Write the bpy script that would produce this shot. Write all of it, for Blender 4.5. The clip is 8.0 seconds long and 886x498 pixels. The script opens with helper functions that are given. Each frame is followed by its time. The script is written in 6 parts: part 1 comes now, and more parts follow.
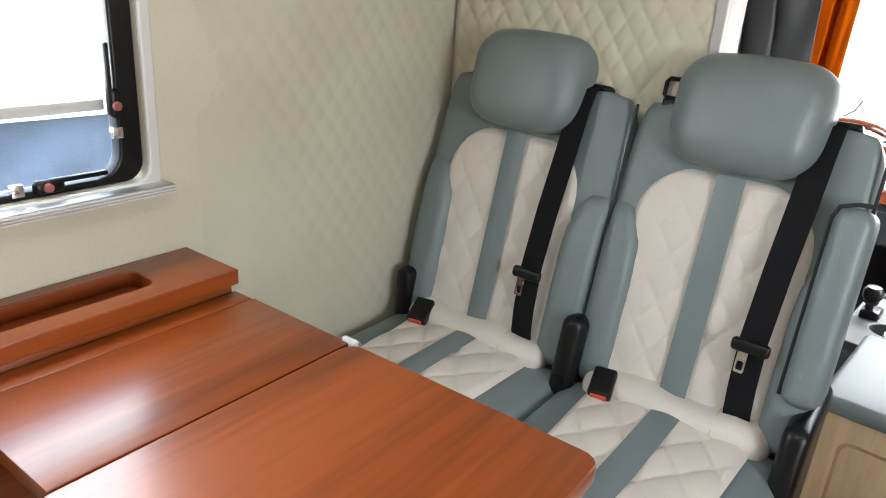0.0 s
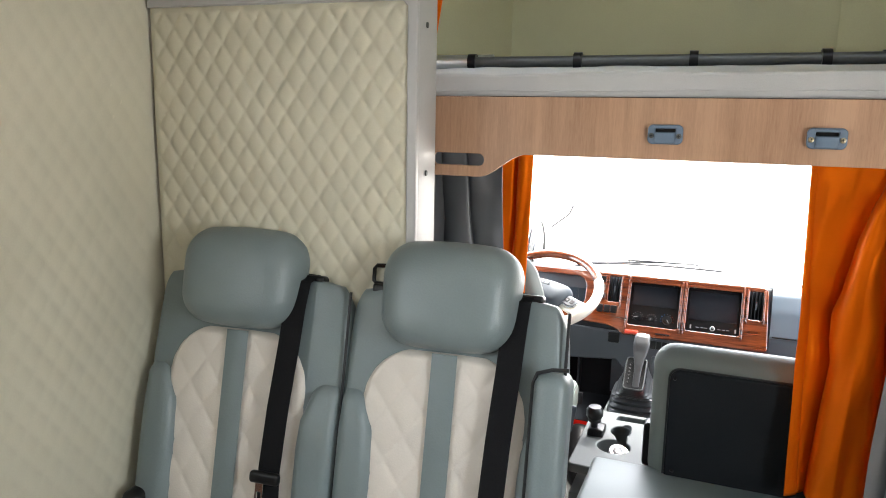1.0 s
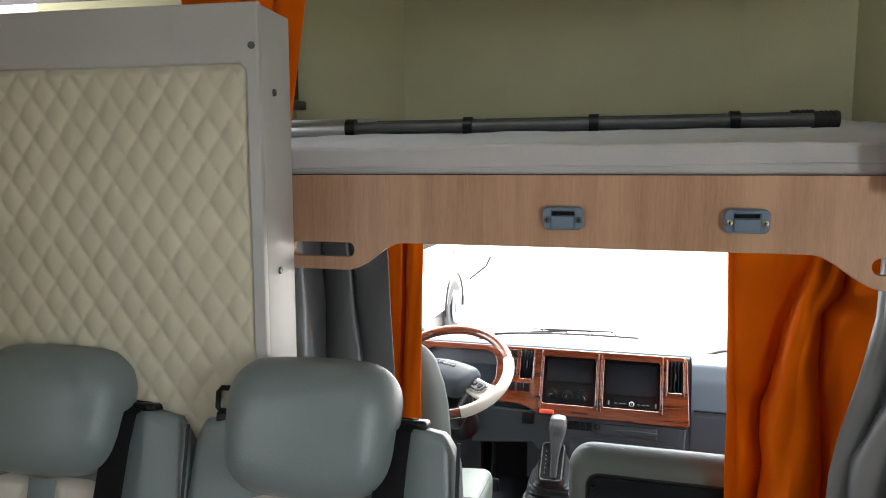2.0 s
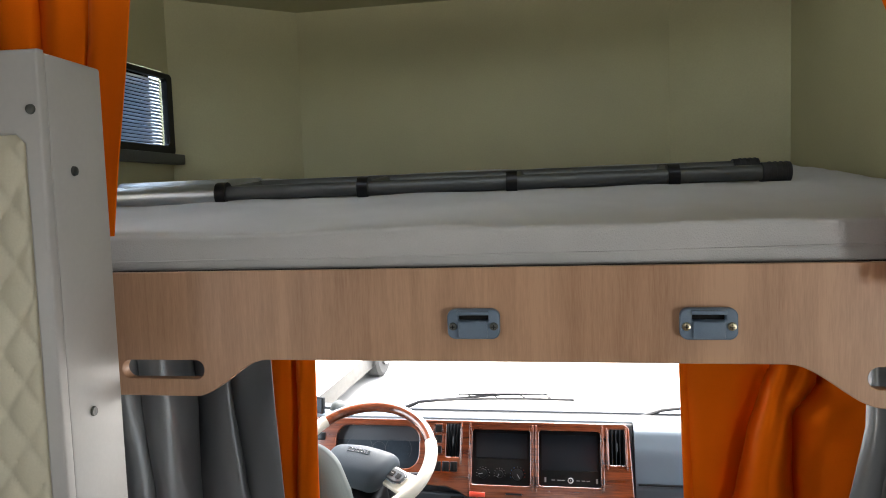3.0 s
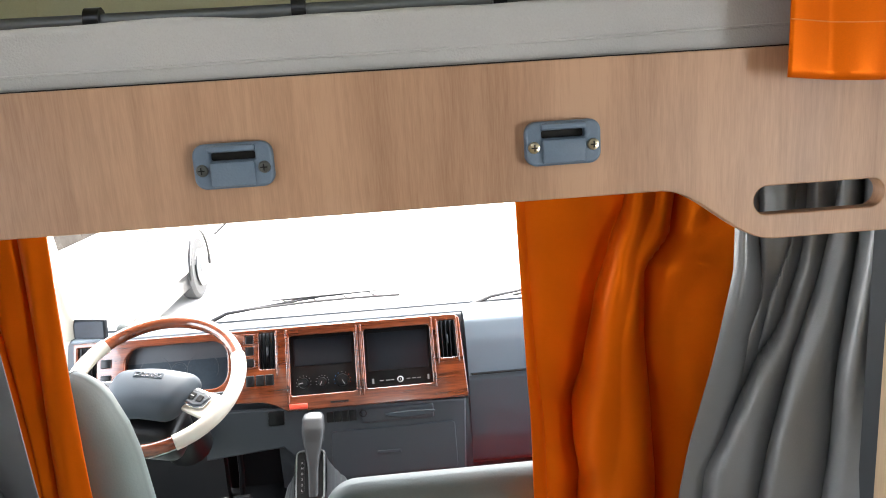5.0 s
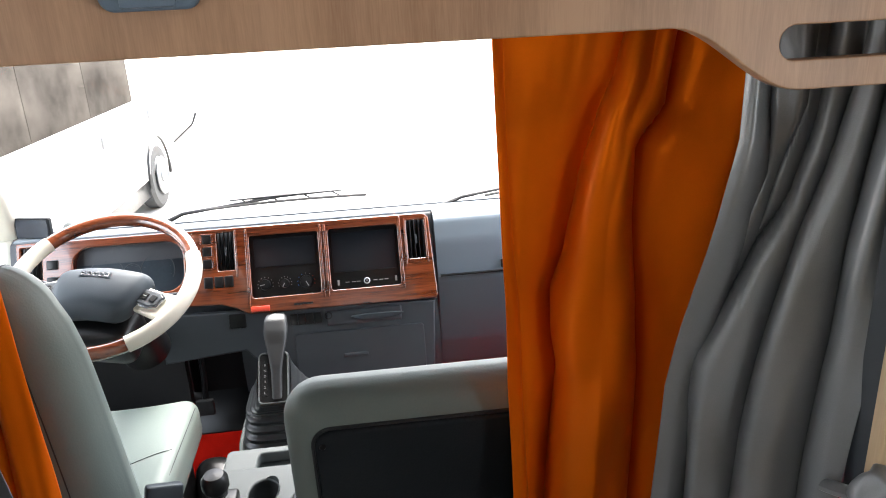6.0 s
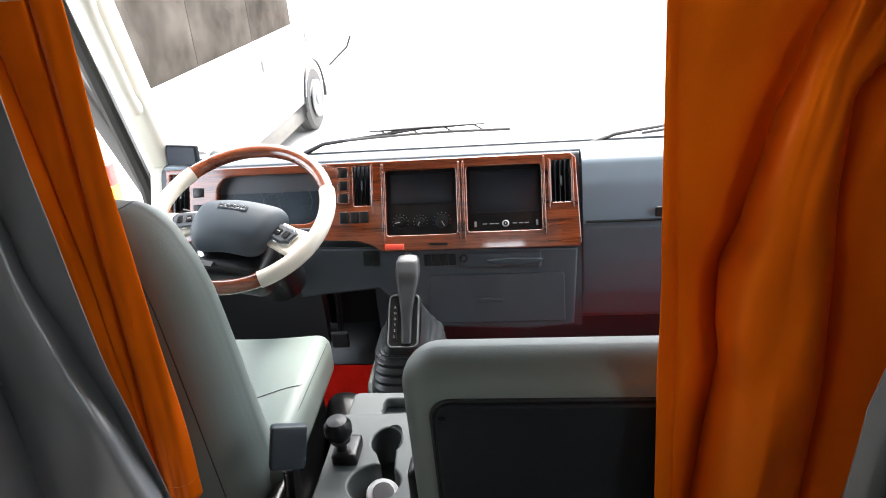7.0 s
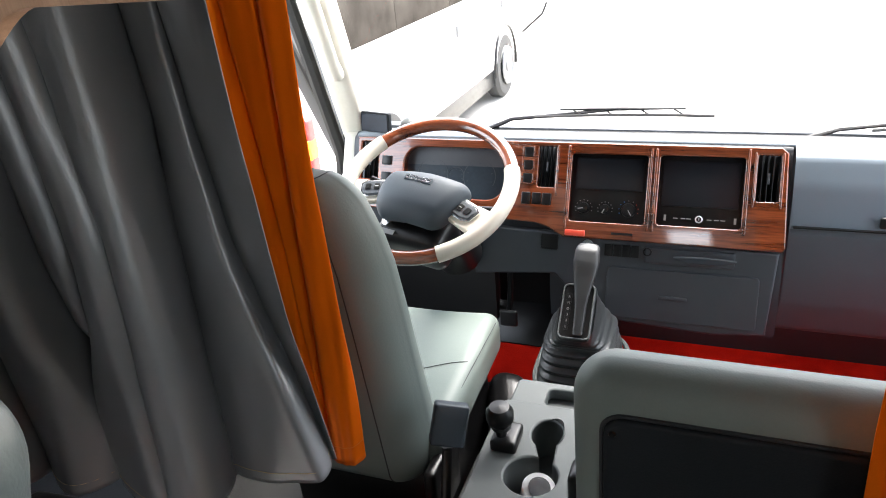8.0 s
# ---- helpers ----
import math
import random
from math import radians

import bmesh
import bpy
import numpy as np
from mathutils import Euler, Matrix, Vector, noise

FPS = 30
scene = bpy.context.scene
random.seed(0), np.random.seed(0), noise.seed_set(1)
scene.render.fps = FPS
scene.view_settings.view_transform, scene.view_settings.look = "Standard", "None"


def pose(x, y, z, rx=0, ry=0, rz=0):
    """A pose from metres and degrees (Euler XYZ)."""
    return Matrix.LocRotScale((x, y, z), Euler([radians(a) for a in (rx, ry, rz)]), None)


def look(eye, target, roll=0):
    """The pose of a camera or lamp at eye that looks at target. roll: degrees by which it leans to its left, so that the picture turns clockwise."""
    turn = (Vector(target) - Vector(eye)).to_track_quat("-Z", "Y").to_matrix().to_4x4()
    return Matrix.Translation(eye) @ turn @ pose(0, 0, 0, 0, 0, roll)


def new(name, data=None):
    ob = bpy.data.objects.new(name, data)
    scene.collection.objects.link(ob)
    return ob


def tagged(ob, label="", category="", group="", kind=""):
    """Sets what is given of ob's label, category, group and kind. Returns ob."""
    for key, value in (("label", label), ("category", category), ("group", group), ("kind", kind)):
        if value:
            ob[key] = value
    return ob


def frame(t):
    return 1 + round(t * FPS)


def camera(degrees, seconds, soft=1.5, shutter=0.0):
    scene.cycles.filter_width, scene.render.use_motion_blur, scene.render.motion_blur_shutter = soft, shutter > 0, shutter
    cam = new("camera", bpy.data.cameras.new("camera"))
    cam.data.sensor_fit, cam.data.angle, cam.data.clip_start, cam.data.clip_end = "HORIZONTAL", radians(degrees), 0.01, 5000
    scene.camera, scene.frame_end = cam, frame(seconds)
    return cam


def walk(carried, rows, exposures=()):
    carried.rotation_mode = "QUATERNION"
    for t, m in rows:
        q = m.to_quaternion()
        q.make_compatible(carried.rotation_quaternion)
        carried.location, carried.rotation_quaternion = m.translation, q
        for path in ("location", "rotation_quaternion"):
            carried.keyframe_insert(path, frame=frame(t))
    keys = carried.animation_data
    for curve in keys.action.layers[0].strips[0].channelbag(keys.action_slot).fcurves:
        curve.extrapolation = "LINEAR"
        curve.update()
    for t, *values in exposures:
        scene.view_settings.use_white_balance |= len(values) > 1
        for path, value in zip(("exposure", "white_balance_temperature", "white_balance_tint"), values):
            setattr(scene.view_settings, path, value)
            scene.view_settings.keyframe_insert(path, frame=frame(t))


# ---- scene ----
cam = camera(63.8, 8.0, 1.0)
PATH = [
    (0, (-0.069, -1.72, 1.311), (-1.285, -0.3, 0.6), 4.1),
    (0.5, (-0.051, -1.689, 1.412), (-1.036, -0.033, 0.876), 2.9),
    (1, (-0.012, -1.629, 1.478), (-0.749, 0.194, 1.113), 1.1),
    (1.5, (-0.007, -1.529, 1.497), (-0.603, 0.358, 1.201), 0.3),
    (1.7, (-0.009, -1.442, 1.511), (-0.574, 0.458, 1.242), 0.1),
    (2.8, (-0.025, -1.033, 1.621), (-0.459, 0.913, 1.465), -1.3),
    (3, (-0.02, -0.976, 1.629), (-0.375, 0.987, 1.478), -1.9),
    (3.5, (0.007, -0.83, 1.655), (-0.127, 1.16, 1.515), -3.4),
    (4, (0.041, -0.784, 1.632), (0.036, 1.207, 1.443), -4.4),
    (4.5, (0.007, -0.73, 1.552), (0.058, 1.247, 1.251), -4.5),
    (5, (-0.008, -0.685, 1.5), (0.113, 1.267, 1.081), -3.7),
    (5.2, (-0.01, -0.67, 1.479), (0.139, 1.268, 1.01), -3.3),
    (6.3, (0.004, -0.548, 1.413), (0.192, 1.31, 0.697), -2.9),
    (6.5, (0.011, -0.516, 1.408), (0.127, 1.334, 0.658), -3.2),
    (7, (0.015, -0.435, 1.415), (-0.214, 1.373, 0.592), -4.9),
    (7.5, (-0.006, -0.396, 1.424), (-0.527, 1.341, 0.582), -5.7),
    (8, (-0.014, -0.384, 1.433), (-0.705, 1.282, 0.568), -5.4),
]
walk(cam, [(t, look(e, g, r)) for t, e, g, r in PATH], [(0.0, 4.25), (0.5, 4.27), (1.0, 4.2), (1.7, 3.55), (2.8, 3.45), (3.5, 3.65), (4.0, 3.95), (4.5, 4.15), (5.0, 4.05), (5.2, 3.9), (6.3, 3.5), (8.0, 3.35)])


# ---- world, sun, large lights ----
world = bpy.data.worlds.new("world")
scene.world = world
world.use_nodes = True
wn = world.node_tree.nodes
sky = wn.new("ShaderNodeTexSky")
sky.sky_type = "NISHITA"
sky.sun_disc = False
sky.sun_elevation = radians(62)
sky.sun_rotation = radians(20)
sky.air_density, sky.dust_density, sky.ozone_density = 1.0, 4.0, 1.0
haze = wn.new("ShaderNodeHueSaturation")
haze.inputs["Saturation"].default_value = 0.4  # thin white cloud
world.node_tree.links.new(sky.outputs[0], haze.inputs["Color"])
world.node_tree.links.new(haze.outputs[0], wn["Background"].inputs[0])
wn["Background"].inputs[1].default_value = 0.15

sun = new("sun", bpy.data.lights.new("sun", "SUN"))
sun.data.energy, sun.data.angle, sun.data.color = 1.25, radians(40), (1.0, 0.97, 0.92)
sun.matrix_world = look((1.82, 5.0, 10), (0, 0, 0))


def area_light(name, size_x, size_y, power, m, color=(0.88, 0.95, 1.0)):
    ob = new(name, bpy.data.lights.new(name, "AREA"))
    ob.data.shape, ob.data.size, ob.data.size_y, ob.data.energy, ob.data.color = "RECTANGLE", size_x, size_y, power, color
    ob.matrix_world = m
    return ob


# ---- materials ----
def nodes_of(name):
    m = bpy.data.materials.new(name)
    m.use_nodes = True
    nt = m.node_tree
    return m, nt, nt.nodes["Principled BSDF"]


def mat(name, col, rough=0.5, metal=0.0, var=0.12, scale=6.0, bump=0.15, bscale=120.0, coat=0.0, sheen=0.0, rvar=0.1, stretch=(1, 1, 1), dist=0.002, spec=0.5):
    """A surface with tone variation at two scales, a fine relief and uneven gloss."""
    m, nt, p = nodes_of(name)
    add, link = nt.nodes.new, nt.links.new
    co = add("ShaderNodeTexCoord")
    mp = add("ShaderNodeMapping")
    mp.inputs["Scale"].default_value = stretch
    link(co.outputs["Object"], mp.inputs[0])
    big, small = add("ShaderNodeTexNoise"), add("ShaderNodeTexNoise")
    big.inputs["Scale"].default_value, small.inputs["Scale"].default_value = scale, bscale
    big.inputs["Detail"].default_value, small.inputs["Detail"].default_value = 5, 3
    for n in (big, small):
        link(mp.outputs[0], n.inputs["Vector"])
    mix = add("ShaderNodeMath")
    mix.operation = "MULTIPLY_ADD"
    mix.inputs[1].default_value = 0.4
    link(small.outputs[0], mix.inputs[0])
    link(big.outputs[0], mix.inputs[2])
    ramp = add("ShaderNodeValToRGB")
    ramp.color_ramp.elements[0].position, ramp.color_ramp.elements[1].position = 0.4, 1.0
    ramp.color_ramp.elements[0].color = (*[c * (1 - var) for c in col], 1)
    ramp.color_ramp.elements[1].color = (*[min(1, c * (1 + var)) for c in col], 1)
    link(mix.outputs[0], ramp.inputs[0])
    link(ramp.outputs[0], p.inputs["Base Color"])
    rr = add("ShaderNodeMapRange")
    rr.inputs["To Min"].default_value, rr.inputs["To Max"].default_value = max(0.02, rough - rvar), min(1, rough + rvar)
    link(big.outputs[0], rr.inputs["Value"])
    link(rr.outputs[0], p.inputs["Roughness"])
    p.inputs["Metallic"].default_value = metal
    p.inputs["Coat Weight"].default_value = coat
    p.inputs["Coat Roughness"].default_value = 0.08
    p.inputs["Sheen Weight"].default_value = sheen
    p.inputs["Specular IOR Level"].default_value = spec
    if bump:
        b = add("ShaderNodeBump")
        b.inputs["Strength"].default_value, b.inputs["Distance"].default_value = bump, dist
        link(small.outputs[0], b.inputs["Height"])
        link(b.outputs[0], p.inputs["Normal"])
    return m


def wood(name, dark, light, axis, rough=0.35, coat=0.0, fine=90.0, broad=7.0, contrast=0.5, spec=0.5, low=0.55, coat_rough=0.12):
    """Wood whose grain runs along one axis of the object (0 x, 1 y, 2 z)."""
    m, nt, p = nodes_of(name)
    add, link = nt.nodes.new, nt.links.new
    co = add("ShaderNodeTexCoord")
    sep = add("ShaderNodeMapping")
    st = [1.0, 1.0, 1.0]
    st[axis] = 0.06
    sep.inputs["Scale"].default_value = st
    link(co.outputs["Object"], sep.inputs[0])
    a, b, c = (add("ShaderNodeTexNoise") for _ in range(3))
    for n, sc, de in ((a, broad, 4), (b, fine, 4), (c, fine * 4, 2)):
        n.inputs["Scale"].default_value, n.inputs["Detail"].default_value = sc, de
        link(sep.outputs[0], n.inputs["Vector"])
    a.inputs["Distortion"].default_value = 0.8
    m1, m2 = add("ShaderNodeMath"), add("ShaderNodeMath")
    m1.operation = m2.operation = "MULTIPLY_ADD"
    m1.inputs[1].default_value, m2.inputs[1].default_value = contrast, 0.25
    link(b.outputs[0], m1.inputs[0])
    link(a.outputs[0], m1.inputs[2])
    link(c.outputs[0], m2.inputs[0])
    link(m1.outputs[0], m2.inputs[2])
    ramp = add("ShaderNodeValToRGB")
    p.inputs["Specular IOR Level"].default_value = spec
    ramp.color_ramp.elements[0].position, ramp.color_ramp.elements[1].position = low, 1.2 if contrast > 0.6 else 1.0
    ramp.color_ramp.elements[0].color, ramp.color_ramp.elements[1].color = (*dark, 1), (*light, 1)
    link(m2.outputs[0], ramp.inputs[0])
    link(ramp.outputs[0], p.inputs["Base Color"])
    rr = add("ShaderNodeMapRange")
    rr.inputs["To Min"].default_value, rr.inputs["To Max"].default_value = rough - 0.06, rough + 0.1
    link(a.outputs[0], rr.inputs["Value"])
    link(rr.outputs[0], p.inputs["Roughness"])
    p.inputs["Coat Weight"].default_value, p.inputs["Coat Roughness"].default_value = coat, coat_rough
    bp = add("ShaderNodeBump")
    bp.inputs["Strength"].default_value, bp.inputs["Distance"].default_value = 0.08, 0.001
    link(b.outputs[0], bp.inputs["Height"])
    link(bp.outputs[0], p.inputs["Normal"])
    return m


def cloth(name, col, rough, translucent, gleam, var=0.15, sheen=0.0, weave=0.0):
    m = mat(name, col, rough, 0, var, 5, 0.1, 700, sheen=sheen, rvar=0.06, spec=1.0)
    nt = m.node_tree
    out, p = nt.nodes["Material Output"], nt.nodes["Principled BSDF"]
    tr, mx = nt.nodes.new("ShaderNodeBsdfTranslucent"), nt.nodes.new("ShaderNodeMixShader")
    p.inputs["Specular Tint"].default_value = (*gleam, 1)
    p.inputs["Metallic"].default_value = weave
    tr.inputs[0].default_value = (*col, 1)
    mx.inputs[0].default_value = translucent
    nt.links.new(p.outputs[0], mx.inputs[1])
    nt.links.new(tr.outputs[0], mx.inputs[2])
    nt.links.new(mx.outputs[0], out.inputs[0])
    return m


def glass(name, tint=(1, 1, 1), rough=0.0):
    """A thin pane: clear, with a mirror share that grows towards grazing sight."""
    m, nt, p = nodes_of(name)
    add, link = nt.nodes.new, nt.links.new
    tr, gl, fr, mx = add("ShaderNodeBsdfTransparent"), add("ShaderNodeBsdfGlossy"), add("ShaderNodeFresnel"), add("ShaderNodeMixShader")
    tr.inputs[0].default_value = (*tint, 1)
    gl.inputs["Roughness"].default_value = rough
    fr.inputs[0].default_value = 1.25
    link(fr.outputs[0], mx.inputs[0])
    link(tr.outputs[0], mx.inputs[1])
    link(gl.outputs[0], mx.inputs[2])
    link(mx.outputs[0], nt.nodes["Material Output"].inputs[0])
    return m


LEATHER_GREY = mat("grey_leather", (0.166, 0.203, 0.210), 0.40, var=0.08, scale=5, bump=0.25, bscale=260)
LEATHER_CREAM = mat("cream_leather", (0.64, 0.59, 0.53), 0.45, var=0.07, scale=5, bump=0.25, bscale=260)
LEATHER_CAB = mat("sage_leather", (0.138, 0.164, 0.152), 0.47, var=0.08, scale=5, bump=0.14, bscale=260, spec=0.28)
QUILT = mat("ivory_leatherette", (0.55, 0.52, 0.405), 0.5, var=0.08, scale=4, bump=0.15, bscale=300)
PADDED = mat("beige_leatherette", (0.60, 0.56, 0.44), 0.5, var=0.10, scale=3, bump=0.2, bscale=220)
ALCOVE = mat("olive_leatherette", (0.37, 0.34, 0.185), 0.6, var=0.12, scale=2.5, bump=0.15, bscale=200)
WHITE_PLASTIC = mat("white_plastic", (0.62, 0.61, 0.58), 0.38, var=0.05, scale=4, bump=0.05)
FRAME_WHITE = mat("pale_grey_laminate", (0.43, 0.425, 0.415), 0.45, var=0.06, scale=5, bump=0.06)
HUB_PLASTIC = mat("hub_plastic", (0.033, 0.043, 0.053), 0.50, var=0.08, scale=12, bump=0.25, bscale=500, dist=0.001, spec=0.3)
GREY_PLASTIC = mat("grey_plastic", (0.12, 0.17, 0.235), 0.5, var=0.08, scale=20, bump=0.2, bscale=500)
DASH_GREY = mat("dash_plastic", (0.036, 0.042, 0.051), 0.5, var=0.1, scale=5, bump=0.25, bscale=600, dist=0.001)
DASH_LOWER = mat("dash_lower_plastic", (0.058, 0.070, 0.082), 0.5, var=0.1, scale=5, bump=0.25, bscale=600, dist=0.001, spec=0.3)
KNOB_GREY = mat("knob_plastic", (0.011, 0.0125, 0.014), 0.5, var=0.08, scale=12, bump=0.25, bscale=500, dist=0.001)
GEAR_BLACK = mat("gear_housing_plastic", (0.017, 0.019, 0.021), 0.36, var=0.12, scale=8, bump=0.2, bscale=500, dist=0.001)
DASH_BLUE = mat("dash_top_plastic", (0.118, 0.146, 0.174), 0.45, var=0.06, scale=4, bump=0.2, bscale=600, dist=0.001, spec=0.3)
CONSOLE_GREY = mat("console_plastic", (0.068, 0.076, 0.076), 0.55, var=0.06, scale=6, bump=0.2, bscale=500, dist=0.001, spec=0.25)
BLACK_PLASTIC = mat("black_plastic", (0.005, 0.005, 0.0055), 0.32, var=0.2, scale=10, bump=0.1, bscale=300, spec=0.3)
BLACK_RUBBER = mat("black_rubber", (0.018, 0.018, 0.018), 0.7, var=0.2, scale=10, bump=0.2, bscale=200)
BELT = mat("black_webbing", (0.007, 0.007, 0.008), 0.75, var=0.2, scale=30, bump=0.5, bscale=500, spec=0.15)
RED_PLASTIC = mat("red_plastic", (0.6, 0.06, 0.03), 0.4, var=0.05)
RED_CARPET = mat("red_carpet", (0.52, 0.012, 0.006), 0.95, var=0.25, scale=12, bump=0.8, bscale=350, spec=0.0)
CHROME = mat("chrome", (0.75, 0.75, 0.76), 0.18, 1.0, var=0.05, bump=0.0)
STEEL = mat("aluminium", (0.62, 0.63, 0.64), 0.35, 1.0, var=0.08, scale=20, bump=0.1, bscale=400)
BRASS = mat("brass_screw", (0.46, 0.40, 0.28), 0.3, 1.0, var=0.1, scale=80, bump=0.0)
DARK_METAL = mat("dark_metal", (0.10, 0.105, 0.10), 0.45, 0.6, var=0.15, scale=15, bump=0.1)
CLUSTER = mat("cluster_lens", (0.020, 0.032, 0.044), 0.45, var=0.35, scale=9, bump=0.0, rvar=0.04, spec=0.25)
SCREEN = mat("black_screen", (0.008, 0.010, 0.014), 0.34, var=0.1, bump=0.0, rvar=0.04, spec=0.35)
CREAM_GRIP = mat("cream_grip", (0.50, 0.465, 0.395), 0.35, var=0.04, bump=0.15, bscale=300)
PILLAR = mat("pale_trim", (0.55, 0.54, 0.47), 0.5, var=0.06, bump=0.1)
NAV_SCREEN = mat("blue_screen", (0.007, 0.014, 0.026), 0.3, var=0.3, scale=30, bump=0.0, rvar=0.04, spec=0.35)
MATTRESS = mat("grey_ticking", (0.44, 0.44, 0.435), 0.85, var=0.1, scale=6, bump=0.4, bscale=500, sheen=0.2)
BENCH_TOP = mat("pale_leatherette", (0.15, 0.185, 0.18), 0.45, var=0.06, scale=3, bump=0.15, bscale=260)
BLACK_PANEL = mat("charcoal_panel", (0.014, 0.0162, 0.0185), 0.6, var=0.25, scale=4, bump=0.3, bscale=300, spec=0.12)
FLOOR_VINYL = wood("brown_vinyl", (0.10, 0.055, 0.03), (0.26, 0.16, 0.09), 1, 0.45, fine=60)
CHERRY = wood("cherry_wood", (0.095, 0.016, 0.003), (0.275, 0.057, 0.008), 1, 0.34, coat_rough=0.24, coat=0.65, fine=26, broad=5, contrast=0.5, spec=0.25)
BEECH = wood("beech_laminate", (0.29, 0.155, 0.088), (0.48, 0.29, 0.178), 2, 0.42, fine=220, broad=10, contrast=0.38)
BEECH_PALE = wood("pale_beech_laminate", (0.48, 0.33, 0.19), (0.62, 0.45, 0.28), 2, 0.45, fine=110, broad=9, contrast=0.5)
WALNUT = wood("walnut_veneer", (0.020, 0.004, 0.002), (0.165, 0.040, 0.014), 0, 0.20, coat=1.0, fine=85, broad=14, contrast=0.60, low=0.70, coat_rough=0.05)
ORANGE = cloth("orange_satin", (0.72, 0.130, 0.004), 0.38, 0.10, (1.0, 0.24, 0.01), weave=0.22)
GREY_SATIN = cloth("grey_satin", (0.218, 0.224, 0.235), 0.38, 0.02, (0.80, 0.80, 0.80), weave=0.35)
ORANGE_THREAD = mat("orange_thread", (0.72, 0.20, 0.03), 0.6, var=0.05, bump=0.0)
THREAD = mat("pale_thread", (0.6, 0.45, 0.25), 0.7, var=0.05, bump=0.0)
DARK_THREAD = mat("dark_piping", (0.015, 0.016, 0.018), 0.6, var=0.05, bump=0.0)
BLIND = mat("blue_grey_blind", (0.13, 0.17, 0.23), 0.5, var=0.1, bump=0.0)
PANE = glass("clear_pane")
PANE_BLUE = glass("blue_tinted_pane", (0.72, 0.80, 0.88))
WHITE_PAINT = mat("white_vehicle_paint", (0.8, 0.8, 0.8), 0.3, var=0.03, bump=0.0, coat=0.3)
# no gloss: the mottled brown is the yard's reflection put into the colour
BUS_GLASS = mat("bus_glass_reflections", (0.058, 0.052, 0.046), 0.5, var=0.6, scale=2.5, bump=0.0, spec=0.0)
TYRE = mat("tyre_rubber", (0.03, 0.03, 0.03), 0.8, var=0.2, bump=0.3)
RIM = mat("painted_rim", (0.16, 0.165, 0.17), 0.4, 0.5, var=0.15, bump=0.1)
CONCRETE = mat("pale_concrete", (0.5, 0.48, 0.44), 0.85, var=0.18, scale=0.6, bump=0.4, bscale=30, dist=0.01)
FADED_RED = mat("faded_red_plastic", (0.30, 0.09, 0.08), 0.45, var=0.1)
LAMP_RED = mat("red_lamp_lens", (0.7, 0.03, 0.03), 0.2, var=0.05, bump=0.0)
LAMP_AMBER = mat("amber_lamp_lens", (0.8, 0.4, 0.02), 0.2, var=0.05, bump=0.0)
BLUE_PAINT = mat("blue_grey_paint", (0.035, 0.045, 0.062), 0.4, var=0.6, scale=2, bump=0.0)
MIRROR = mat("mirror_glass", (0.9, 0.9, 0.9), 0.02, 1.0, var=0.01, bump=0.0, rvar=0.01)
WHITE_MARK = mat("white_marking", (0.27, 0.27, 0.27), 0.5, var=0.02, bump=0.0)
BLUE_MARK = mat("blue_marking", (0.05, 0.25, 0.7), 0.5, var=0.02, bump=0.0)

# ---- building helpers ----
ROOM = pose(-0.675, -0.17, 0, 0, 0, 5)  # the living box: u along the partition, v towards the cab
FREE = Matrix.Identity(4)
ORIGIN = {}


def smooth(me, angle=40):
    me.polygons.foreach_set("use_smooth", [True] * len(me.polygons))
    me.set_sharp_from_angle(angle=radians(angle))


def thing(name, label, category, at=(0, 0, 0), where=FREE, group="", kind=""):
    ob = new(name)
    ob.empty_display_size = 0.05
    ob.matrix_world = where @ Matrix.Translation(at)
    ORIGIN[ob] = Vector(at)
    return tagged(ob, label, category, group, kind)


def part(name, bm, material, parent=None, label="", shift=None, kind="", angle=40):
    """Links a bmesh, written in the frame of its thing's place, as one mesh object."""
    me = bm if isinstance(bm, bpy.types.Mesh) else bpy.data.meshes.new(name)
    if not isinstance(bm, bpy.types.Mesh):
        bm.normal_update()
        bm.to_mesh(me)
        bm.free()
    o = ORIGIN.get(parent, Vector()) if shift is None else Vector(shift)
    if o.length:
        me.transform(Matrix.Translation(-o))
    smooth(me, angle)
    me.materials.append(material)
    ob = new(name, me)
    if parent is not None:
        ob.parent = parent
        ORIGIN[ob] = ORIGIN.get(parent, Vector())
    return tagged(ob, label, kind=kind)


def structure(name, bm, material, label, where=FREE, category="", kind="structure", angle=40):
    ob = part(name, bm, material, None, angle=angle)
    ob.matrix_world = where
    return tagged(ob, label, category, kind=kind)


def box(x0, x1, y0, y1, z0, z1, bevel=0.0, seg=2, bm=None):
    own = bm or bmesh.new()
    tmp = bmesh.new()
    bmesh.ops.create_cube(tmp, size=1, matrix=Matrix.Translation(((x0 + x1) / 2, (y0 + y1) / 2, (z0 + z1) / 2)) @ Matrix.Diagonal((abs(x1 - x0), abs(y1 - y0), abs(z1 - z0), 1)))
    if bevel:
        bmesh.ops.bevel(tmp, geom=tmp.edges[:], offset=bevel, segments=seg, affect="EDGES", profile=0.5)
    me = bpy.data.meshes.new("tmp")
    tmp.to_mesh(me)
    tmp.free()
    own.from_mesh(me)
    bpy.data.meshes.remove(me)
    return own


def steps(h, r, k, m):
    """Stations from -h to h, k in each rounded margin and m between."""
    r = min(r, h * 0.999)
    a = [-h + r * (1 - math.cos(math.pi / 2 * i / k)) for i in range(k)]
    mid = [-(h - r) + 2 * (h - r) * i / m for i in range(m + 1)]
    return a + mid + [-v for v in reversed(a)]


